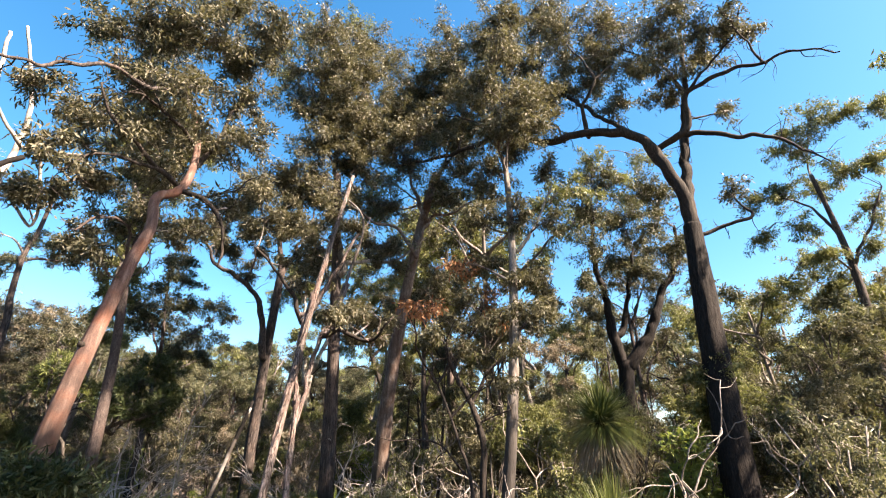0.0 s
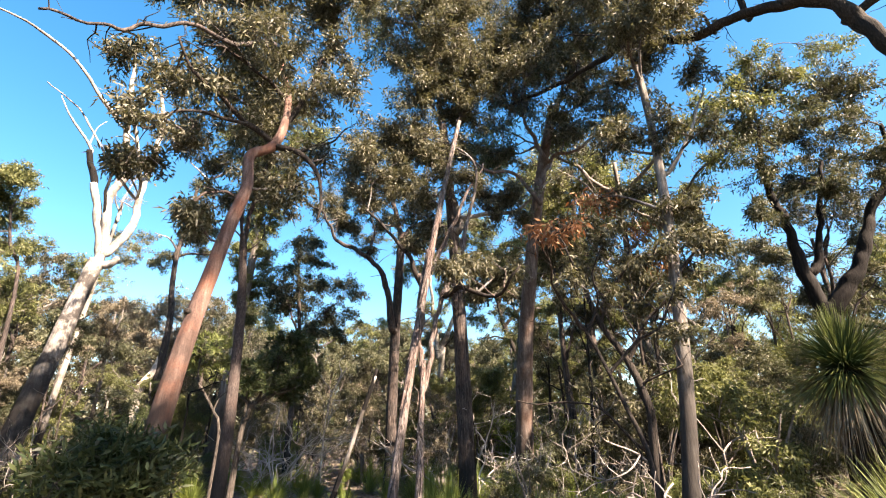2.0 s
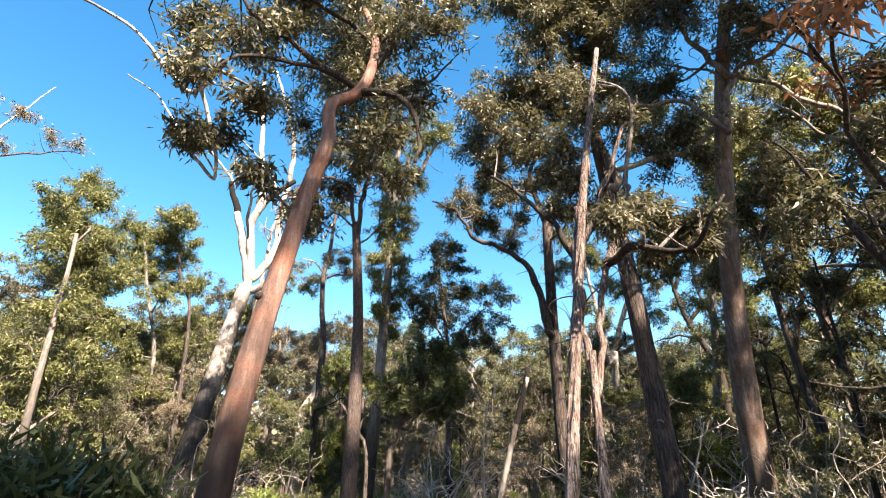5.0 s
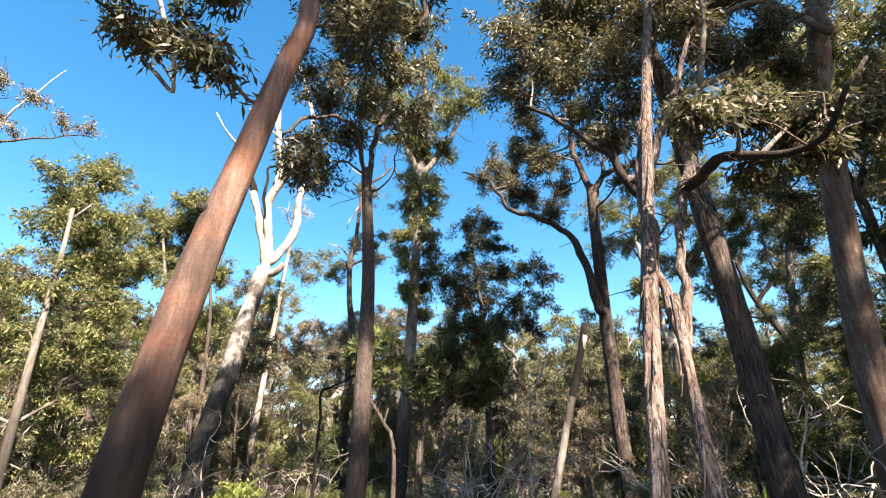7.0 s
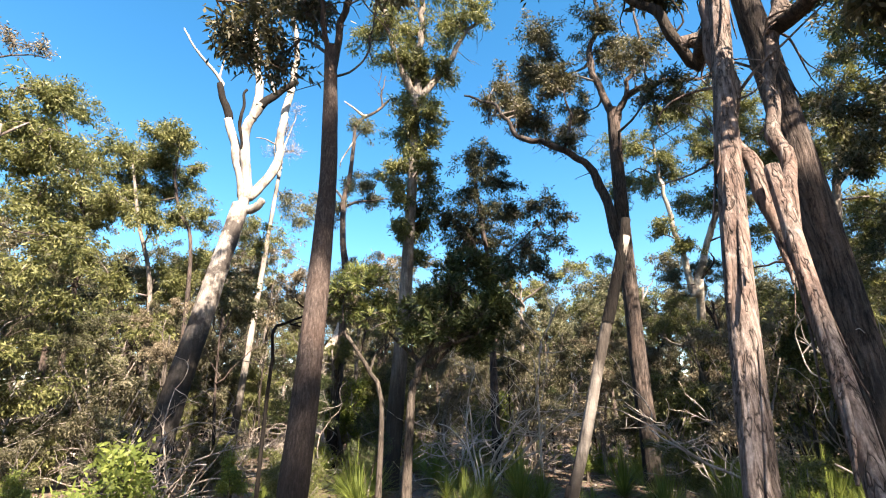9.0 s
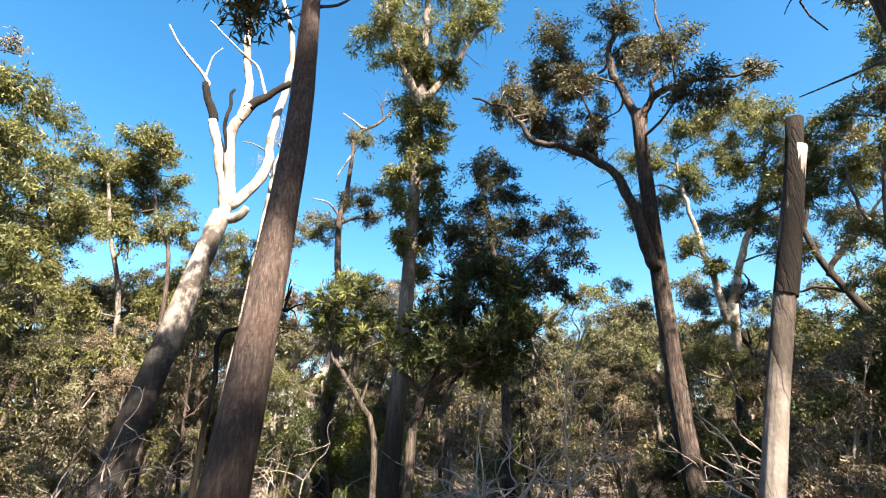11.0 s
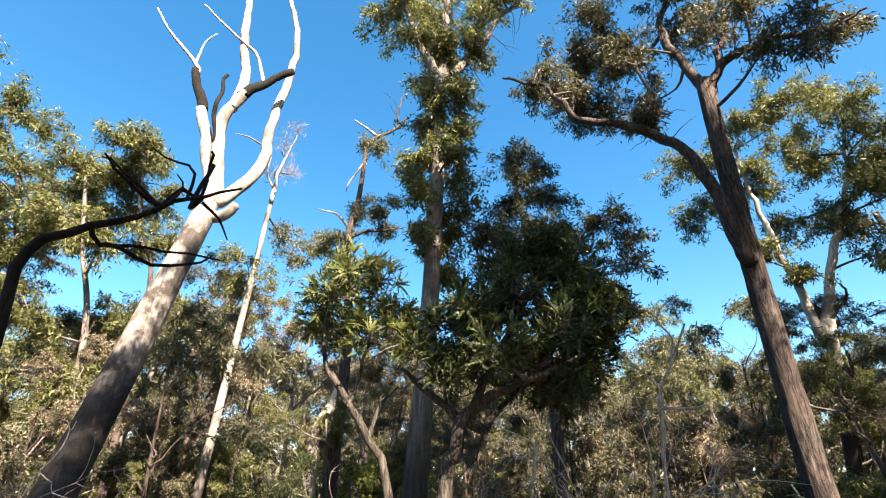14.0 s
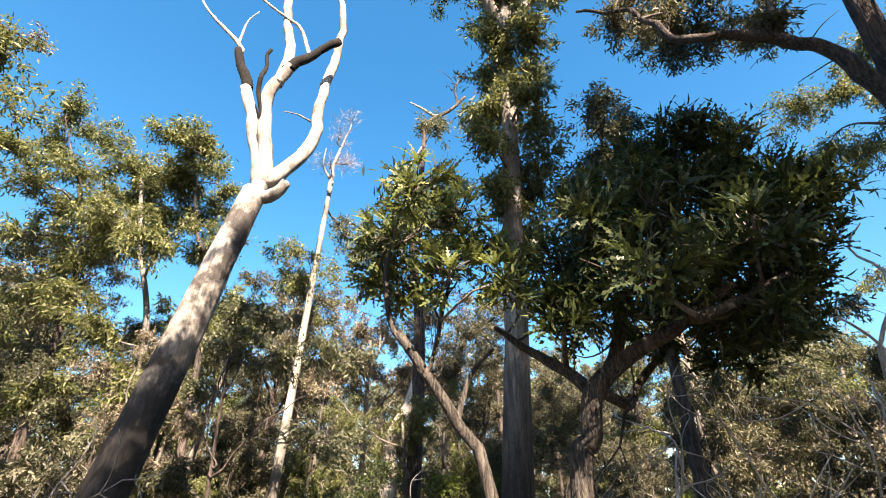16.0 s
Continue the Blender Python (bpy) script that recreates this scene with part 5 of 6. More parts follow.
banksia = tree("banksia_tree", "low gnarled banksia with dark serrated leaves", "tree", -8.45, 12.60)
stem(banksia, [(-8.45, 12.60, -0.20), (-8.35, 12.60, 1.71), (-8.28, 12.65, 1.97), (-8.24, 12.67, 2.22), (-8.16, 12.73, 2.33)], .075, .055, BARK_BANKSIA, fine=True)
limb(banksia, [(-8.24, 12.67, 2.22), (-8.38, 12.67, 2.38), (-8.56, 12.64, 2.55), (-8.76, 12.60, 2.69), (-8.92, 12.59, 2.82)], 0.038, 0.018, BARK_BANKSIA)
limb(banksia, [(-8.16, 12.73, 2.33), (-7.89, 12.79, 2.46), (-7.62, 12.85, 2.57), (-7.38, 12.88, 2.70)], 0.047, 0.024, BARK_BANKSIA)
limb(banksia, [(-8.16, 12.73, 2.32), (-8.04, 12.88, 2.71), (-7.89, 13.06, 3.16), (-7.78, 13.22, 3.49)], 0.041, 0.024, BARK_BANKSIA)
limb(banksia, [(-8.21, 12.69, 2.25), (-8.18, 12.91, 2.17), (-8.19, 13.11, 2.31), (-8.01, 13.43, 2.67)], 0.038, 0.018, BARK_BANKSIA)
limb(banksia, [(-7.58, 12.75, 2.53), (-7.34, 12.97, 2.64), (-7.17, 13.14, 2.77)], 0.041, 0.014, BARK_BANKSIA)
banksia_spots = [(-8.25, 13.24, 3.53, 0.27), (-7.75, 12.92, 3.40, 0.25), (-7.61, 13.42, 3.74, 0.25), (-7.40, 13.74, 3.82, 0.26), (-7.63, 12.48, 2.74, 0.21), (-7.63, 13.31, 3.13, 0.28), (-7.21, 12.92, 2.93, 0.20), (-8.14, 12.75, 2.86, 0.20), (-7.98, 13.27, 2.79, 0.23), (-7.48, 13.00, 2.63, 0.19), (-8.42, 12.82, 3.21, 0.21), (-7.08, 13.18, 3.20, 0.15), (-7.31, 13.41, 2.83, 0.17), (-7.99, 13.12, 3.93, 0.18), (-7.29, 13.35, 3.87, 0.14), (-8.22, 12.48, 2.66, 0.14), (-7.17, 13.67, 3.15, 0.17), (-6.90, 13.12, 3.15, 0.10), (-7.30, 13.09, 2.47, 0.14), (-7.66, 13.40, 2.53, 0.14)]
crown(banksia, banksia_spots, LEAF_BANKSIA, 0.55)
whorls(banksia, banksia_spots, LEAF_BANKSIA)
banksia_spots = [(-7.52, 13.15, 4.02, 0.13), (-7.91, 12.40, 3.18, 0.15)]
crown(banksia, banksia_spots, LEAF_BANKSIA, 0.55)
whorls(banksia, banksia_spots, LEAF_BANKSIA)

banksia_b = tree("banksia_tree", "slanting banksia with pale green new leaves", "tree", -8.83, 12.39)
stem(banksia_b, [(-8.83, 12.39, -0.20), (-8.83, 12.39, 1.65), (-8.93, 12.23, 2.07), (-9.04, 12.05, 2.39), (-9.15, 11.87, 2.68)], .05, .03, BARK_BANKSIA, fine=False)
limb(banksia_b, [(-9.15, 11.87, 2.68), (-9.20, 11.79, 3.02), (-9.19, 11.81, 3.33), (-9.07, 12.01, 3.57)], 0.025, 0.010, BARK_BANKSIA)
limb(banksia_b, [(-8.94, 12.21, 2.11), (-8.90, 12.28, 2.40), (-8.80, 12.43, 2.59)], 0.020, 0.010, BARK_BANKSIA)
limb(banksia_b, [(-9.04, 12.05, 2.39), (-9.00, 12.12, 2.75), (-8.96, 12.18, 3.15)], 0.020, 0.010, BARK_BANKSIA)
banksia_b_spots = [(-9.35, 11.90, 3.52, 0.20), (-9.40, 12.25, 3.79, 0.21), (-8.70, 11.98, 3.01, 0.15), (-9.50, 12.10, 3.24, 0.17), (-8.70, 11.67, 3.55, 0.16), (-9.65, 11.94, 3.41, 0.15), (-9.02, 12.29, 3.71, 0.17), (-8.67, 12.18, 3.26, 0.12), (-8.50, 12.27, 2.94, 0.11)]
crown(banksia_b, banksia_b_spots, LEAF_BANKSIA, 0.3)
whorls(banksia_b, banksia_b_spots, LEAF_BANKSIA_NEW)
crown(grey_gum, [(-8.50, 9.20, 8.29, 0.59), (-6.52, 9.10, 8.86, 0.66), (-6.78, 8.70, 9.43, 0.69), (-6.15, 9.47, 10.00, 0.68), (-7.54, 10.11, 10.57, 0.63), (-7.40, 9.39, 11.14, 0.65), (-6.99, 9.67, 11.71, 0.74)], LEAF, 0.9)
crown(stringybark, [(-2.35, 11.88, 9.44, 0.75), (-1.46, 11.75, 9.91, 0.73), (-2.17, 11.52, 10.39, 0.62), (-2.77, 10.48, 10.86, 0.59), (-3.13, 11.58, 11.34, 0.66), (-3.06, 10.36, 11.81, 0.72), (-2.59, 11.44, 12.29, 0.64), (-3.21, 11.14, 12.76, 0.74)], LEAF, 0.9)
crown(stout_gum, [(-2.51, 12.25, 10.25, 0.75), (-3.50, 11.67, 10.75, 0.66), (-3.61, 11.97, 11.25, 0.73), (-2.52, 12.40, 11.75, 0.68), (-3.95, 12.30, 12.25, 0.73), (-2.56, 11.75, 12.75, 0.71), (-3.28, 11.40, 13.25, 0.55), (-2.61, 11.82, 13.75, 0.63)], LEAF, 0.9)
crown(pale_gum, [(0.49, 12.26, 10.25, 0.79), (0.49, 13.09, 10.75, 0.64), (-0.25, 12.15, 11.25, 0.77), (-1.57, 12.27, 11.75, 0.67), (-1.33, 13.04, 12.25, 0.80), (-1.17, 13.43, 12.75, 0.78), (-0.07, 13.27, 13.25, 0.73), (0.28, 12.34, 13.75, 0.58)], LEAF, 0.9)
crown(slender_gum, [(1.3, 9.0, 8.6, 0.6), (1.9, 9.2, 9.5, 0.65), (0.8, 9.3, 9.9, 0.6), (1.4, 8.8, 10.6, 0.6)], LEAF, 0.9)
crown(slender_gum, [(1.86, 9.40, 9.07, 0.68), (1.44, 10.68, 9.60, 0.65), (1.29, 10.54, 10.13, 0.56), (2.22, 10.39, 10.67, 0.61), (0.68, 10.76, 11.20, 0.77), (1.74, 10.05, 11.73, 0.67)], LEAF, 0.9)
crown(forked_stringybark, [(-3.63, 11.27, 8.57, 0.64), (-3.84, 12.14, 9.11, 0.71), (-3.30, 11.00, 9.65, 0.72), (-2.95, 11.55, 10.19, 0.76), (-2.35, 11.44, 10.73, 0.76)], LEAF, 0.9)
crown(red_gum, [(-5.48, 6.52, 9.03, 0.74), (-4.51, 7.95, 9.48, 0.77), (-3.60, 7.43, 9.93, 0.75), (-5.07, 7.50, 10.38, 0.62), (-4.62, 7.94, 10.82, 0.68), (-5.43, 7.11, 11.28, 0.75)], LEAF, 0.9)

crooked_gum = tree("gum_tree", "crooked dark eucalypt with tangled branches", "tree", 0.73, 9.82)
stem(crooked_gum, [(0.73, 9.82, -0.20), (0.73, 9.82, 1.38), (0.75, 9.81, 1.91), (0.54, 9.89, 2.64), (0.20, 10.01, 3.27), (0.01, 10.08, 3.88)], 0.08, 0.04, BARK_DARK, fine=False)
limb(crooked_gum, [(0.20, 10.01, 3.27), (0.37, 10.05, 3.81), (0.72, 10.03, 4.31), (0.75, 10.13, 5.04)], 0.030, 0.010, BARK_DARK)
limb(crooked_gum, [(0.54, 9.89, 2.64), (0.92, 9.89, 3.30), (1.35, 9.88, 3.73), (1.69, 9.90, 4.20)], 0.035, 0.010, BARK_DARK)
limb(crooked_gum, [(0.01, 10.08, 3.88), (-0.22, 10.00, 4.58), (-0.42, 9.91, 4.95)], 0.030, 0.010, BARK_DARK)
limb(crooked_gum, [(0.67, 9.84, 2.22), (1.01, 9.72, 2.44), (1.27, 9.63, 2.53)], 0.025, 0.010, BARK_DARK)
crown(crooked_gum, [(0.62, 9.74, 4.87, 0.26), (0.86, 9.64, 4.27, 0.25), (0.12, 10.05, 4.27, 0.25), (1.23, 9.67, 4.36, 0.24), (1.44, 8.78, 4.16, 0.21), (1.27, 9.14, 3.55, 0.20), (0.40, 9.26, 3.61, 0.20), (0.92, 10.36, 3.58, 0.22), (-0.22, 9.49, 3.88, 0.19), (1.12, 10.00, 3.15, 0.19), (1.22, 8.86, 2.85, 0.16), (0.41, 10.22, 4.72, 0.23)], LEAF, 0.45)

pale_sapling = tree("dead_tree", "bare pale crooked dead sapling", "tree", -7.31, 14.82)
stem(pale_sapling, [(-7.31, 14.82, -0.20), (-7.31, 14.82, 1.78), (-7.25, 14.84, 2.25), (-7.21, 14.86, 2.69), (-7.03, 14.91, 3.01), (-6.82, 14.98, 3.44)], 0.026, 0.012, STICK_PALE, fine=False)
limb(pale_sapling, [(-7.20, 14.86, 2.69), (-7.37, 14.80, 2.98), (-7.46, 14.78, 3.05)], 0.014, 0.006, STICK_PALE)
limb(pale_sapling, [(-7.03, 14.91, 3.01), (-7.0, 15.0, 3.3), (-7.12, 15.1, 3.6), (-7.02, 15.2, 3.85)], 0.016, 0.006, STICK_PALE)
limb(pale_sapling, [(-7.37, 14.80, 2.98), (-7.6, 14.75, 3.3), (-7.8, 14.7, 3.45)], 0.011, 0.005, STICK_PALE)
limb(pale_sapling, [(-7.22, 14.85, 2.53), (-6.87, 14.96, 2.54), (-6.75, 15.00, 2.59)], 0.014, 0.006, STICK_PALE)

white_stump = tree("dead_tree", "broken pale trunk among the shrubs", "tree", -15.05, 15.72)
stem(white_stump, [(-15.05, 15.72, -0.20), (-15.05, 15.72, 1.77), (-15.05, 15.73, 2.45), (-15.05, 15.73, 3.11), (-14.87, 15.99, 3.69), (-14.79, 16.11, 4.22)], 0.19, 0.1, STICK_PALE, fine=False)

distant_gum = tree("gum_tree", "dark eucalypt with crooked bare limbs", "tree", -3.09, 25.99)
stem(distant_gum, [(-3.09, 25.99, -0.20), (-3.09, 25.99, 3.07), (-3.04, 25.99, 4.82), (-3.34, 26.00, 5.68), (-3.91, 26.02, 7.21), (-4.17, 26.03, 9.03)], 0.2, 0.07, BARK_DARK, fine=False)
limb(distant_gum, [(-3.43, 26.00, 6.03), (-4.40, 26.04, 6.34), (-5.21, 26.07, 6.22)], 0.060, 0.020, BARK_DARK)
limb(distant_gum, [(-3.74, 26.01, 6.80), (-2.83, 25.98, 7.80), (-1.94, 25.95, 8.76)], 0.100, 0.030, BARK_DARK)
limb(distant_gum, [(-4.08, 26.03, 8.21), (-3.63, 26.01, 9.44), (-2.78, 25.98, 10.52)], 0.080, 0.030, BARK_DARK)
crown(distant_gum, [(-3.89, 25.82, 10.08, 0.63), (-3.03, 26.00, 10.65, 0.68), (-2.42, 26.71, 9.90, 0.71), (-4.66, 25.48, 8.57, 0.49), (-2.57, 26.56, 8.31, 0.64), (-3.24, 27.24, 9.01, 0.58), (-1.61, 26.64, 9.94, 0.77), (-2.06, 26.25, 11.19, 0.71), (-4.08, 26.60, 7.83, 0.43)], LEAF, 1.0)

tall_gum = tree("gum_tree", "tall eucalypt with yellow-green crown", "tree", -3.12, 22.10)
stem(tall_gum, [(-3.12, 22.10, -0.20), (-3.12, 22.10, 1.11), (-3.00, 22.09, 2.64), (-2.65, 22.07, 4.83), (-2.29, 22.04, 7.05), (-1.76, 22.01, 9.02)], 0.18, 0.06, BARK_PALE, fine=False)
limb(tall_gum, [(-2.49, 22.06, 5.69), (-2.78, 22.08, 7.04), (-2.76, 22.07, 8.41)], 0.070, 0.020, BARK_PALE)
limb(tall_gum, [(-2.27, 22.04, 7.04), (-1.54, 22.00, 7.90), (-0.97, 21.96, 8.97)], 0.070, 0.020, BARK_PALE)
crown(tall_gum, [(-2.59, 23.16, 8.46, 0.73), (-1.83, 20.68, 7.88, 0.61), (-1.18, 23.36, 8.03, 0.69), (-3.02, 22.00, 6.43, 0.60), (-1.92, 23.13, 6.82, 0.64), (-1.77, 20.77, 9.20, 0.63), (-1.06, 21.36, 9.02, 0.63), (-2.53, 22.22, 9.65, 0.61), (-1.47, 22.18, 5.77, 0.62), (-2.91, 23.32, 5.64, 0.55), (-2.05, 21.51, 5.01, 0.47), (-1.34, 21.25, 10.30, 0.65)], LEAF_LIT, 1.0)

# loose bark
peeling_bark(stringybark, 26)
peeling_bark(forked_stringybark, 16)
peeling_bark(stout_gum, 14, 0.6)

# ---- grass trees, shrubs and dead bushes beside the path ----
grass_tree("grass tree with a green crown over a grey skirt", 1.98, 6.55, 2.02, 0.7)
grass_tree("trunkless grass tree of stiff green blades", 1.5, 4.9, 0.75, 0.9, False)
grass_tree("low grass tree of arching dark green blades", -4.2, 4.0, 0.5, 0.8, True)
# the dark banksia leaf here partly stands in for shade on the shrub
shrub("banksia_shrub", "bushy dark green banksia beside the path", -3.5, 4.65, 1.5, 0.6, LEAF_BANKSIA, 5, 0.9, 1.2, clumps=14)
grass_tree("low grass tree of arching green blades", -1.6, 11.0, 0.1, 0.9, False)
grass_tree("low bright green grass tree by a stout trunk", -4.1, 13.2, 0.1, 0.8, False)
bare_shrub("leafless bush of pale crooked sticks", -8.75, 14.95, 3.5, 1.1, STICK_PALE, 8)
bare_shrub("leafless bush of bleached grey sticks", 0.25, 5.95, 1.75, 0.45, TWIG_DRY, 4)
bare_shrub("dry bush of pale sticks among the trunks", -9.6, 15.6, 2.0, 1.2, STICK_PALE, 7)
bare_shrub("dry bush of grey sticks beside the path", -7.8, 8.43, 1.3, 0.6, TWIG_DRY, 4)

PATH = [(METRES * x, METRES * (0.91 * y - 0.41 * z)) for t, x, y, z, *_ in ROWS]


def clear_of_path(x, y, gap):
    return min(math.hypot(x - a, y - b) for a, b in PATH) > gap


def behind(x, y):
    """How far a place lies ahead of the walk's start, along the way walked."""
    return -0.45 * x + 0.89 * y


def open_lane(x, y):
    """The clearing ahead of the path, with leaf litter and few plants."""
    s = min(1.0, max(0.0, ((x + 4.0) * -6.0 + (y - 9.0) * 8.0) / 100.0))
    return math.hypot(x + 4.0 + 6.0 * s, y - 9.0 - 8.0 * s) < 2.2


# shrubs: a few kinds, each built once and repeated
kinds = [
    shrub("shrub", "dense olive green understorey shrub", -3.2, 21.0, 2.6, 1.3, LEAF, 5, 0.75, 0.85, clumps=10),
    shrub("shrub", "yellow-green understorey shrub with pale stalks", 2.6, 18.0, 2.2, 1.2, LEAF_LIT, 5, 0.75, 0.8, clumps=10, wood=TWIG_DRY),
    shrub("shrub", "tall open shrub with dry tan leaves", -13.6, 19.5, 3.4, 1.3, LEAF_TAN, 6, 0.5, 0.8, clumps=10, wood=TWIG_DRY),
    shrub("shrub", "low shrub with fresh light green leaves", -6.6, 7.75, 1.1, 0.55, LEAF_FRESH, 5, 1.0, 0.8, clumps=9),
    shrub("banksia_shrub", "bushy banksia with stiff dark leaves", -13.4, 13.9, 2.6, 1.2, LEAF_BANKSIA, 4, 0.7, 0.9, clumps=10),
    shrub("shrub", "sparse grey-green shrub with dry twigs", 4.0, 20.0, 2.8, 1.3, LEAF_GREY, 7, 0.6, 0.75, clumps=9, wood=TWIG_DRY),
]
dead = bare_shrub("leafless tangle of grey-brown sticks", -14.5, 16.5, 2.2, 1.3, TWIG_DRY, 6)
scatter = np.random.default_rng(5)
placed = []
while len(placed) < 185:
    r, a = 27 * math.sqrt(scatter.uniform(0.02, 1)), scatter.uniform(0, 2 * math.pi)
    x, y = -5 + r * math.cos(a), 11 + r * math.sin(a)
    if not clear_of_path(x, y, 3.4) or open_lane(x, y) or (0.5 < x < 3.5 and y < 9) or any(math.hypot(x - c, y - d) < 0.9 for c, d in placed):
        continue
    inner = not clear_of_path(x, y, 6.0)
    k = int(scatter.choice(6, p=(0.14, 0.30, 0.09, 0.20, 0.10, 0.17)))
    if inner and k in (0, 2, 4, 5) and scatter.uniform() < 0.6:
        continue
    copy_at(kinds[k], x, y, scatter.uniform(0, 360), scatter.uniform(0.7, 1.3) * (0.7 if inner else 1) * (1.7 if k == 3 else 1))
    placed.append((x, y))
pale_dead = bare_shrub("leafless shrub of bleached pale sticks", -12.6, 19.8, 2.4, 1.2, STICK_PALE, 5)
for i in range(120):
    x, y = scatter.uniform(-24, 12), scatter.uniform(6, 28)
    if clear_of_path(x, y, 5.0):
        copy_at(pale_dead if i % 3 == 0 else dead, x, y, scatter.uniform(0, 360), scatter.uniform(0.6, 1.3))

# bushy young trees and tall shrubs that close the view between the trunks
thickets = [
    shrub("tall_shrub", "tall bushy shrub with olive leaves", -20.3, 14.4, 4.2, 1.5, LEAF, 7, 0.9, 0.8, clumps=24),
    shrub("tall_shrub", "tall bushy shrub with yellow-green leaves", -3.6, 17.8, 3.8, 1.4, LEAF_LIT, 7, 0.9, 0.8, clumps=22),
    shrub("tall_shrub", "tall airy shrub with dark leaves", 4.6, 16.6, 4.4, 1.4, LEAF_DARK, 6, 0.8, 0.8, clumps=20),
]
thick = np.random.default_rng(23)
grown = []
while len(grown) < 58:
    x, y = thick.uniform(-25, 12), thick.uniform(5, 27)
    away = min(math.hypot(x - c, y - d) for c, d in PATH)
    if away < 8.5 or away > 19 or y < 0.9 * x or (-18 < x < -6 and y < 15.5) or open_lane(x, y) or (0.5 < x < 4.5 and y < 13) or any(math.hypot(x - c, y - d) < 1.3 for c, d in grown):
        continue
    copy_at(thickets[int(thick.choice(3, p=(0.4, 0.5, 0.1)))], x, y, thick.uniform(0, 360), thick.uniform(0.55, 1.0))
    grown.append((x, y))

# low growth close to the path
for i in range(135):
    x, y = scatter.uniform(-17, 5), scatter.uniform(3.5, 20)
    if not clear_of_path(x, y, 1.9) or open_lane(x, y) or (x > -1.0 and y < 5):
        continue
    k = int(scatter.choice((0, 1, 3, 4, 5), p=(0.25, 0.25, 0.2, 0.2, 0.1)))
    copy_at(kinds[k], x, y, scatter.uniform(0, 360), scatter.uniform(0.25, 0.5) * (1.6 if k == 3 else 1))

# bright tussocks on the ground
tuft = tussock("bright green grass tussock", -1.6, 15.4, 0.6, LEAF_FRESH)
for cx, cy, spread, count in ((-2.4, 14.6, 1.4, 16), (1.2, 11.5, 1.2, 10), (-9.2, 13.6, 1.5, 18), (-4.6, 14.2, 1.6, 16), (-1.0, 12.6, 1.5, 14), (-12.0, 18.0, 2.5, 22), (-6.0, 19.5, 2.5, 20)):
    for i in range(count):
        x, y = cx + scatter.normal(0, spread), cy + scatter.normal(0, spread)
        if clear_of_path(x, y, 1.6):
            copy_at(tuft, x, y, scatter.uniform(0, 360), scatter.uniform(0.8, 1.9))
for i in range(80):
    x, y = scatter.uniform(-20, 10), scatter.uniform(3, 28)
    if clear_of_path(x, y, 1.6):
        copy_at(tuft, x, y, scatter.uniform(0, 360), scatter.uniform(0.5, 1.5))

# ---- the further wood ----
far_kinds = [
    grown_tree("gum_tree", "eucalypt of the further wood with olive crown", -22, 24, 9.5, 0.15, BARK_GREY, LEAF, 1.9, 15, 0.6, 1.65),
    grown_tree("gum_tree", "dark eucalypt of the further wood", 2.5, 29, 9.0, 0.14, BARK_DARK, LEAF_DARK, 1.9, 15, 0.6, 1.65),
    grown_tree("gum_tree", "pale-stemmed eucalypt of the further wood", -12, 33, 10.0, 0.13, BARK_PALE, LEAF_LIT, 1.9, 15, 0.6, 1.65),
    grown_tree("gum_tree", "bushy eucalypt of the further wood", 8, 26, 8.5, 0.12, BARK_GREY, LEAF_LIT, 2.0, 16, 0.5, 1.65, 0.2),
    grown_tree("gum_sapling", "thin eucalypt sapling with sparse leaves", -7.5, 23, 6.0, 0.055, BARK_GREY, LEAF, 1.2, 9, 0.4, 1.4, 0.25),
    grown_tree("gum_sapling", "thin dark sapling with a small crown", 1.6, 15.5, 6.0, 0.055, BARK_DARK, LEAF_DARK, 1.2, 9, 0.4, 1.4, 0.25),
]
mid_kinds = [
    grown_tree("gum_tree", "olive eucalypt with fine drooping leaves", -16.5, 20.5, 7.5, 0.11, BARK_GREY, LEAF, 1.6, 15, 0.5, 0.9, 0.38),
    grown_tree("gum_tree", "dark-stemmed eucalypt with dense fine leaves", 9.2, 19.5, 7.0, 0.1, BARK_DARK, LEAF_DARK, 1.6, 13, 0.5, 0.9, 0.4),
    grown_tree("gum_tree", "pale-stemmed eucalypt with yellow-green leaves", -11.5, 22.5, 7.5, 0.1, BARK_PALE, LEAF_LIT, 1.6, 15, 0.5, 0.9, 0.38),
    grown_tree("gum_tree", "half-dead eucalypt with dry tan leaves", -18.6, 17.2, 8.0, 0.1, BARK_PALE, LEAF_TAN, 1.6, 13, 0.5, 0.9, 0.38),
    grown_tree("gum_sapling", "thin dark pole of a tree with leaves at its top", -1.5, 19.5, 6.5, 0.055, BARK_DARK, LEAF, 1.0, 7, 0.35, 1.1, 0.72),
    grown_tree("gum_sapling", "slender sapling with grey-green leaves", -14.6, 12.6, 5.0, 0.045, BARK_GREY, LEAF_GREY, 1.1, 11, 0.4, 1.0, 0.25),
]
far_full, mid_full = (9.5, 9.0, 10.0, 8.5, 6.0, 6.0), (7.5, 7.0, 7.5, 8.0, 6.5, 5.0)
woods = []
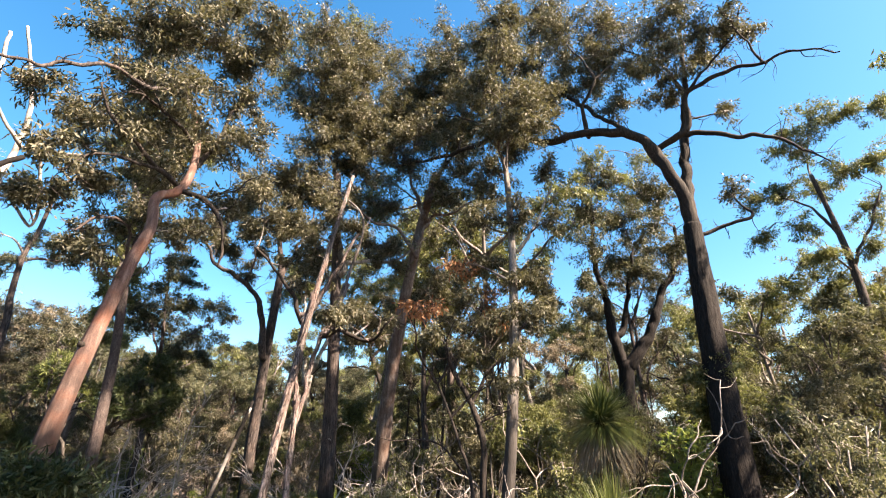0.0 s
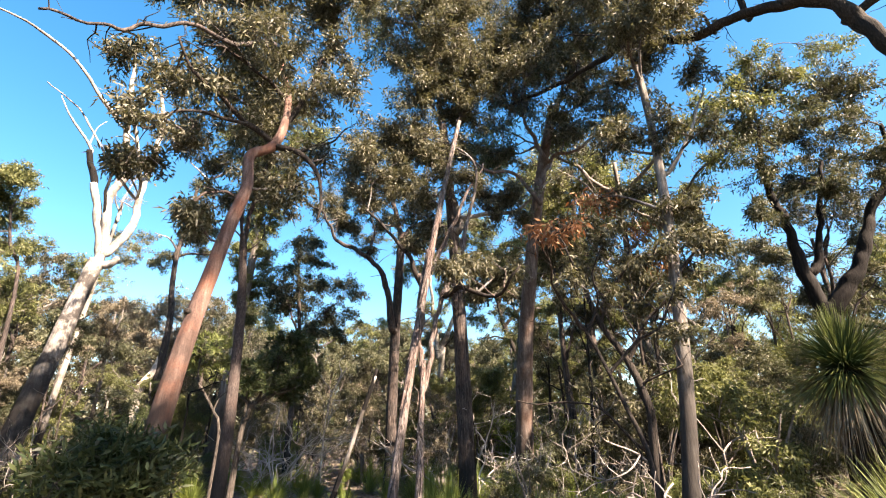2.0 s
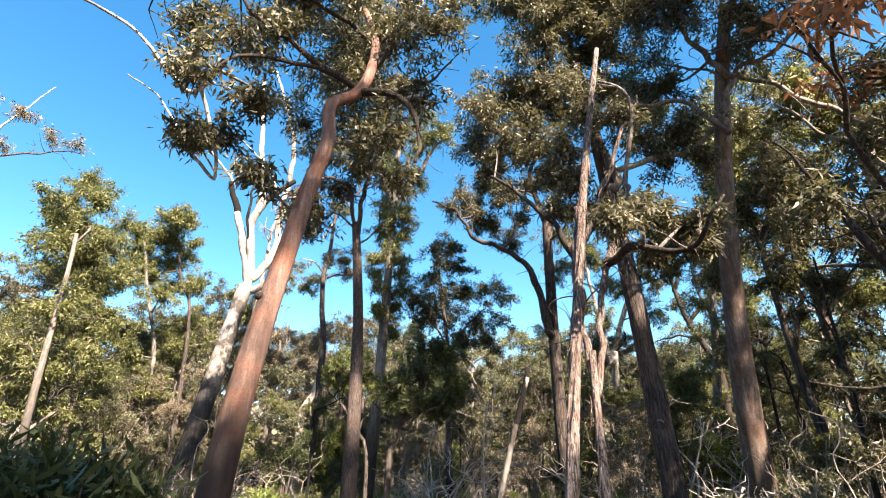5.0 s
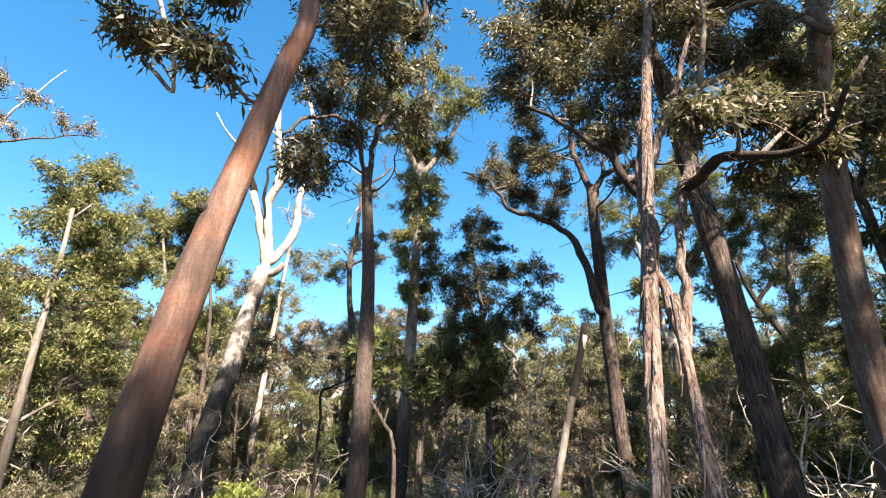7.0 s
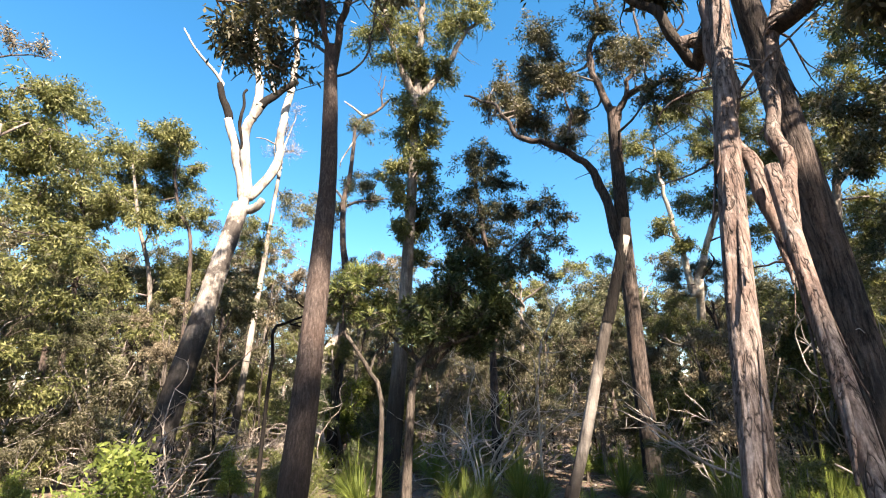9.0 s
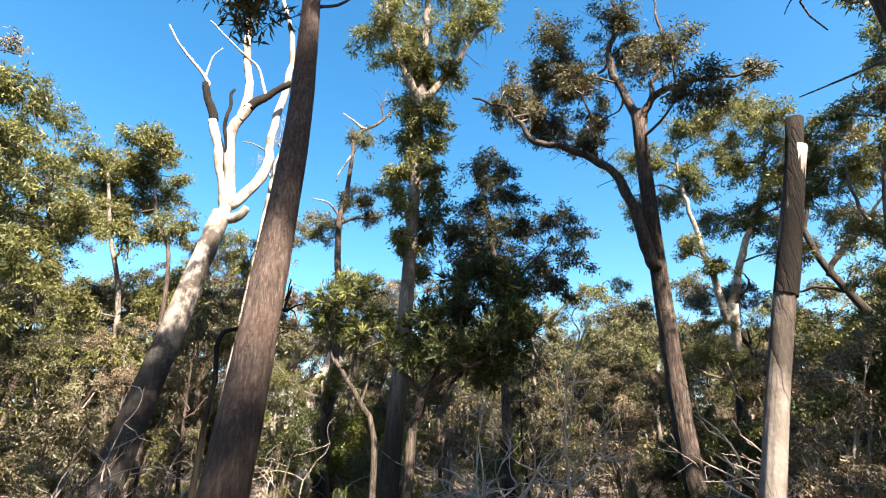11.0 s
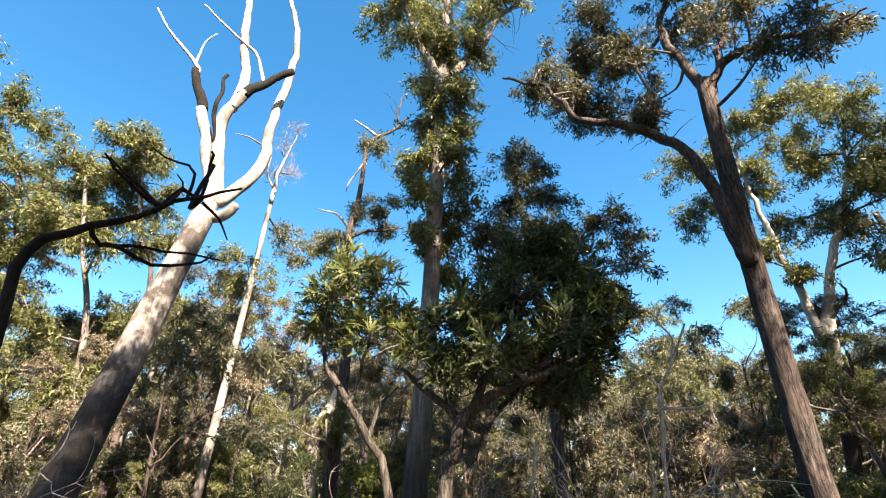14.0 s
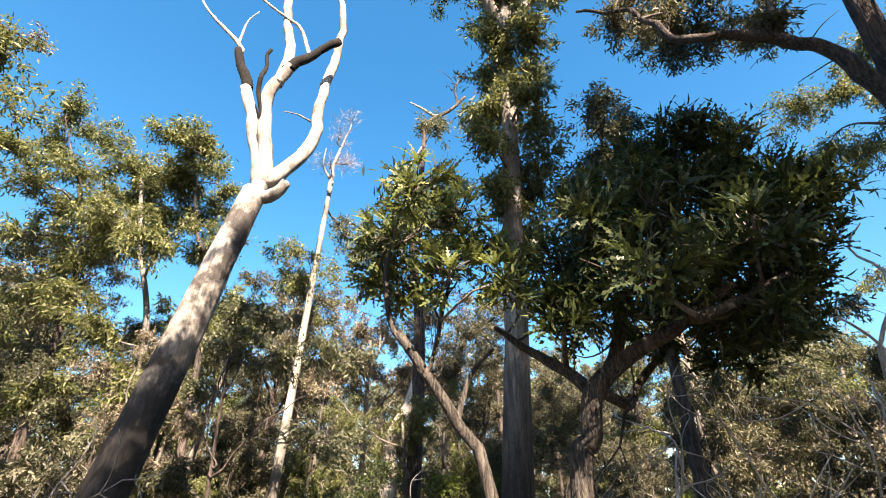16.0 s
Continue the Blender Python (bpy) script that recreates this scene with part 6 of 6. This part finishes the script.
while len(woods) < 310:
    r, a = 10 + 52 * scatter.uniform(0, 1) ** 1.2, scatter.uniform(0, 2 * math.pi)
    x, y = -5 + r * math.cos(a), 9 + r * math.sin(a)
    away = min(math.hypot(x - c, y - d) for c, d in PATH)
    if away < 6.5 or (1.5 < x < 8.5 and y < 15) or any(math.hypot(x - c, y - d) < 1.6 for c, d in woods):
        continue
    chance = scatter.uniform() if x > 3 and y < 0.9 * x else 1.0
    if chance < 0.55:
        continue
    gap = chance < 0.85 and y > 2
    mid = away < 21
    k = int(scatter.choice(6, p=(0.2, 0.08, 0.22, 0.05, 0.26, 0.19))) if mid else int(scatter.choice(6, p=(0.21, 0.2, 0.19, 0.18, 0.11, 0.11)))
    ahead = y > 0.4 * abs(x) - 2 or x < -6
    tall = 1.5 + away * (scatter.uniform(0.2, 0.36) if x < 1 else scatter.uniform(0.2, 0.42)) if ahead else scatter.uniform(7, 10)
    turn = scatter.uniform(0, 360)
    if mid and not gap:
        copy_at(mid_kinds[k], x, y, turn, max(0.5, min(tall, 12.0) / mid_full[k]))
    elif not gap:
        copy_at(far_kinds[k], x, y, turn, min(tall, 12.0) / far_full[k])
    woods.append((x, y))
# the last three stand out of view and are added for their shade
for x, y, k, tall in ((2.6, 16.2, 2, 11.5), (0.6, 20.5, 0, 13.0), (4.2, 19.0, 2, 12.0), (-0.4, 17.0, 0, 9.0), (7.2, 17.5, 0, 9.0),
                      (0.9, 14.0, 4, 7.0), (-0.2, 15.2, 4, 6.5), (1.9, 14.6, 4, 7.5), (2.4, 17.5, 4, 8.0), (-17.2, 18.8, 3, 7.5), (-20.0, 16.6, 3, 8.0), (-20.5, 10.3, 0, 8.0), (-20.0, 13.0, 2, 8.0), (-21.5, 15.5, 0, 8.5), (-25.0, 9.0, 2, 9.0), (-24.5, 12.5, 1, 8.5), (-1.8, -6.0, 2, 11.0), (12.5, 3.5, 2, 14.0), (5.5, -2.0, 2, 11.0)):
    copy_at(mid_kinds[k], x, y, scatter.uniform(0, 360), tall / mid_full[k])

# unseen tall trees added on the sunny side, so their crowns shade the walk
def shade_tree(label, x, y, height, clumps):
    ob = tree("gum_tree", label, "tree", x, y, "trees of the further wood")
    stem(ob, [(x, y, -0.2), (x + 0.1, y + 0.1, height * 0.3), (x - 0.1, y, height * 0.6), (x, y - 0.1, height * 0.85)], 0.24, 0.08, BARK_DARK)
    for i, (cx, cy, cz, r) in enumerate(clumps):
        if i % 3 == 0:
            limb(ob, [(x, y, cz - 2.0), ((x + cx) / 2, (y + cy) / 2, cz - 0.8), (cx, cy, cz)], 0.08, 0.02, BARK_DARK)
    crown(ob, clumps, LEAF_DARK, 1.0, None, 1.5, False)


shade_tree("tall dark-trunked eucalypt out of view, added to shade the walk", 7.7, 3.7, 17.0,
           [(7.1, 1.5, 16.0, 0.8), (7.4, 1.3, 16.8, 0.8), (6.9, 1.7, 17.4, 0.75), (7.7, 1.0, 17.8, 0.7), (5.9, 1.5, 11.6, 0.75), (6.1, 1.65, 12.7, 0.5), (6.2, 1.3, 12.3, 0.75),
            (5.7, 1.6, 10.9, 0.7), (6.1, 0.5, 10.6, 0.75), (5.8, 0.3, 11.2, 0.7), (6.6, 0.2, 11.8, 0.7), (7.9, 2.1, 15.2, 0.7)])
shade_tree("very tall unseen eucalypt with dark clumps set to shade the trunks", 9.2, 2.6, 19.0,
           [(6.4, 3.6, 16.2, 0.55), (5.8, 3.7, 12.4, 0.65), (8.3, 4.4, 12.7, 0.65), (7.9, 4.4, 12.0, 0.6), (5.5, 3.75, 13.0, 0.6), (6.1, 3.3, 12.2, 0.6), (8.6, 2.6, 18.3, 0.8), (8.9, 2.4, 19.1, 0.8), (8.2, 2.9, 17.8, 0.75), (9.3, 2.3, 20.0, 0.8), (8.9, 3.4, 16.2, 0.6), (9.8, 3.0, 17.2, 0.7), (9.0, 1.8, 15.4, 0.6)])
shade_tree("tall unseen eucalypt with a spreading dark crown, added for shade", 10.2, 6.6, 15.0,
           [(7.7, 7.6, 13.6, 0.6), (8.6, 7.2, 14.3, 0.65), (9.3, 6.2, 14.0, 0.6), (9.6, 7.4, 16.0, 0.6), (8.6, 5.8, 12.6, 0.5)])

for ob in list(FINE):
    bare_twigs(ob)

# distant wood all round
n = 110000
ra, aa = 54 + 60 * RNG.uniform(0, 1, n) ** 1.5, RNG.uniform(0, 2 * np.pi, n)
hh = np.array([7.5 + 3.5 * noise.noise(Vector((math.cos(a) * 9, math.sin(a) * 9, r * 0.05))) for a, r in zip(aa, ra)])
bp = np.stack([-4 + ra * np.cos(aa), 8 + ra * np.sin(aa), hh * RNG.uniform(0, 1, n)], 1)
v, f = blades(bp, RNG.normal(size=(n, 3)), RNG.uniform(0.7, 1.3, n), RNG.uniform(0.4, 0.7, n))
tagged(piece("far_woods", v, f, LEAF), "distant eucalypt woodland", "woodland", "", "stuff")

n = 120000
ra, aa = 24 + 36 * RNG.uniform(0, 1, n), RNG.uniform(0, 2 * np.pi, n)
hh = np.array([max(0.4, 2.6 + 1.8 * noise.noise(Vector((math.cos(a) * r * 0.3, math.sin(a) * r * 0.3, 3)))) for a, r in zip(aa, ra)])
bp = np.stack([-5 + ra * np.cos(aa), 10 + ra * np.sin(aa), hh * RNG.uniform(0, 1, n)], 1)
v, f = blades(bp, RNG.normal(size=(n, 3)), RNG.uniform(0.25, 0.5, n), RNG.uniform(0.1, 0.2, n))
tagged(piece("far_scrub", v, f, LEAF), "low olive scrub under the further trees", "scrub", "", "stuff")

# ---- fallen leaves and sticks ----
n = 45000
lx, ly = RNG.uniform(-22, 10, n), RNG.uniform(1, 26, n)
lz = np.array([lift(a, b) for a, b in zip(lx, ly)]) + RNG.uniform(0.005, 0.03, n)
d = RNG.normal(size=(n, 3)) * (1, 1, 0.18)
v, f = blades(np.stack([lx, ly, lz], 1), d, RNG.uniform(0.06, 0.13, n), RNG.uniform(0.018, 0.035, n))
tagged(piece("leaf_litter", v, f, LITTER), "dry brown fallen gum leaves", "leaf litter", "", "stuff")
wood = []
for i in range(700):
    x, y = RNG.uniform(-20, 8), RNG.uniform(2, 24)
    a, L = RNG.uniform(0, 2 * np.pi), RNG.uniform(0.3, 1.6)
    e = np.array((math.cos(a), math.sin(a), RNG.uniform(-0.02, 0.12))) * L
    p = np.array((x, y, lift(x, y) + 0.02))
    path = smooth_path([p, p + e * 0.5 + RNG.normal(0, 0.04, 3) * (1, 1, 0.3), p + e], 0.2)
    wood.append(tube(path, np.linspace(0.016, 0.006, len(path)) * RNG.uniform(0.5, 1.6), 5))
tagged(piece("fallen_sticks", *joined(wood), TWIG_DRY), "grey fallen sticks on the forest floor", "sticks", "", "stuff")
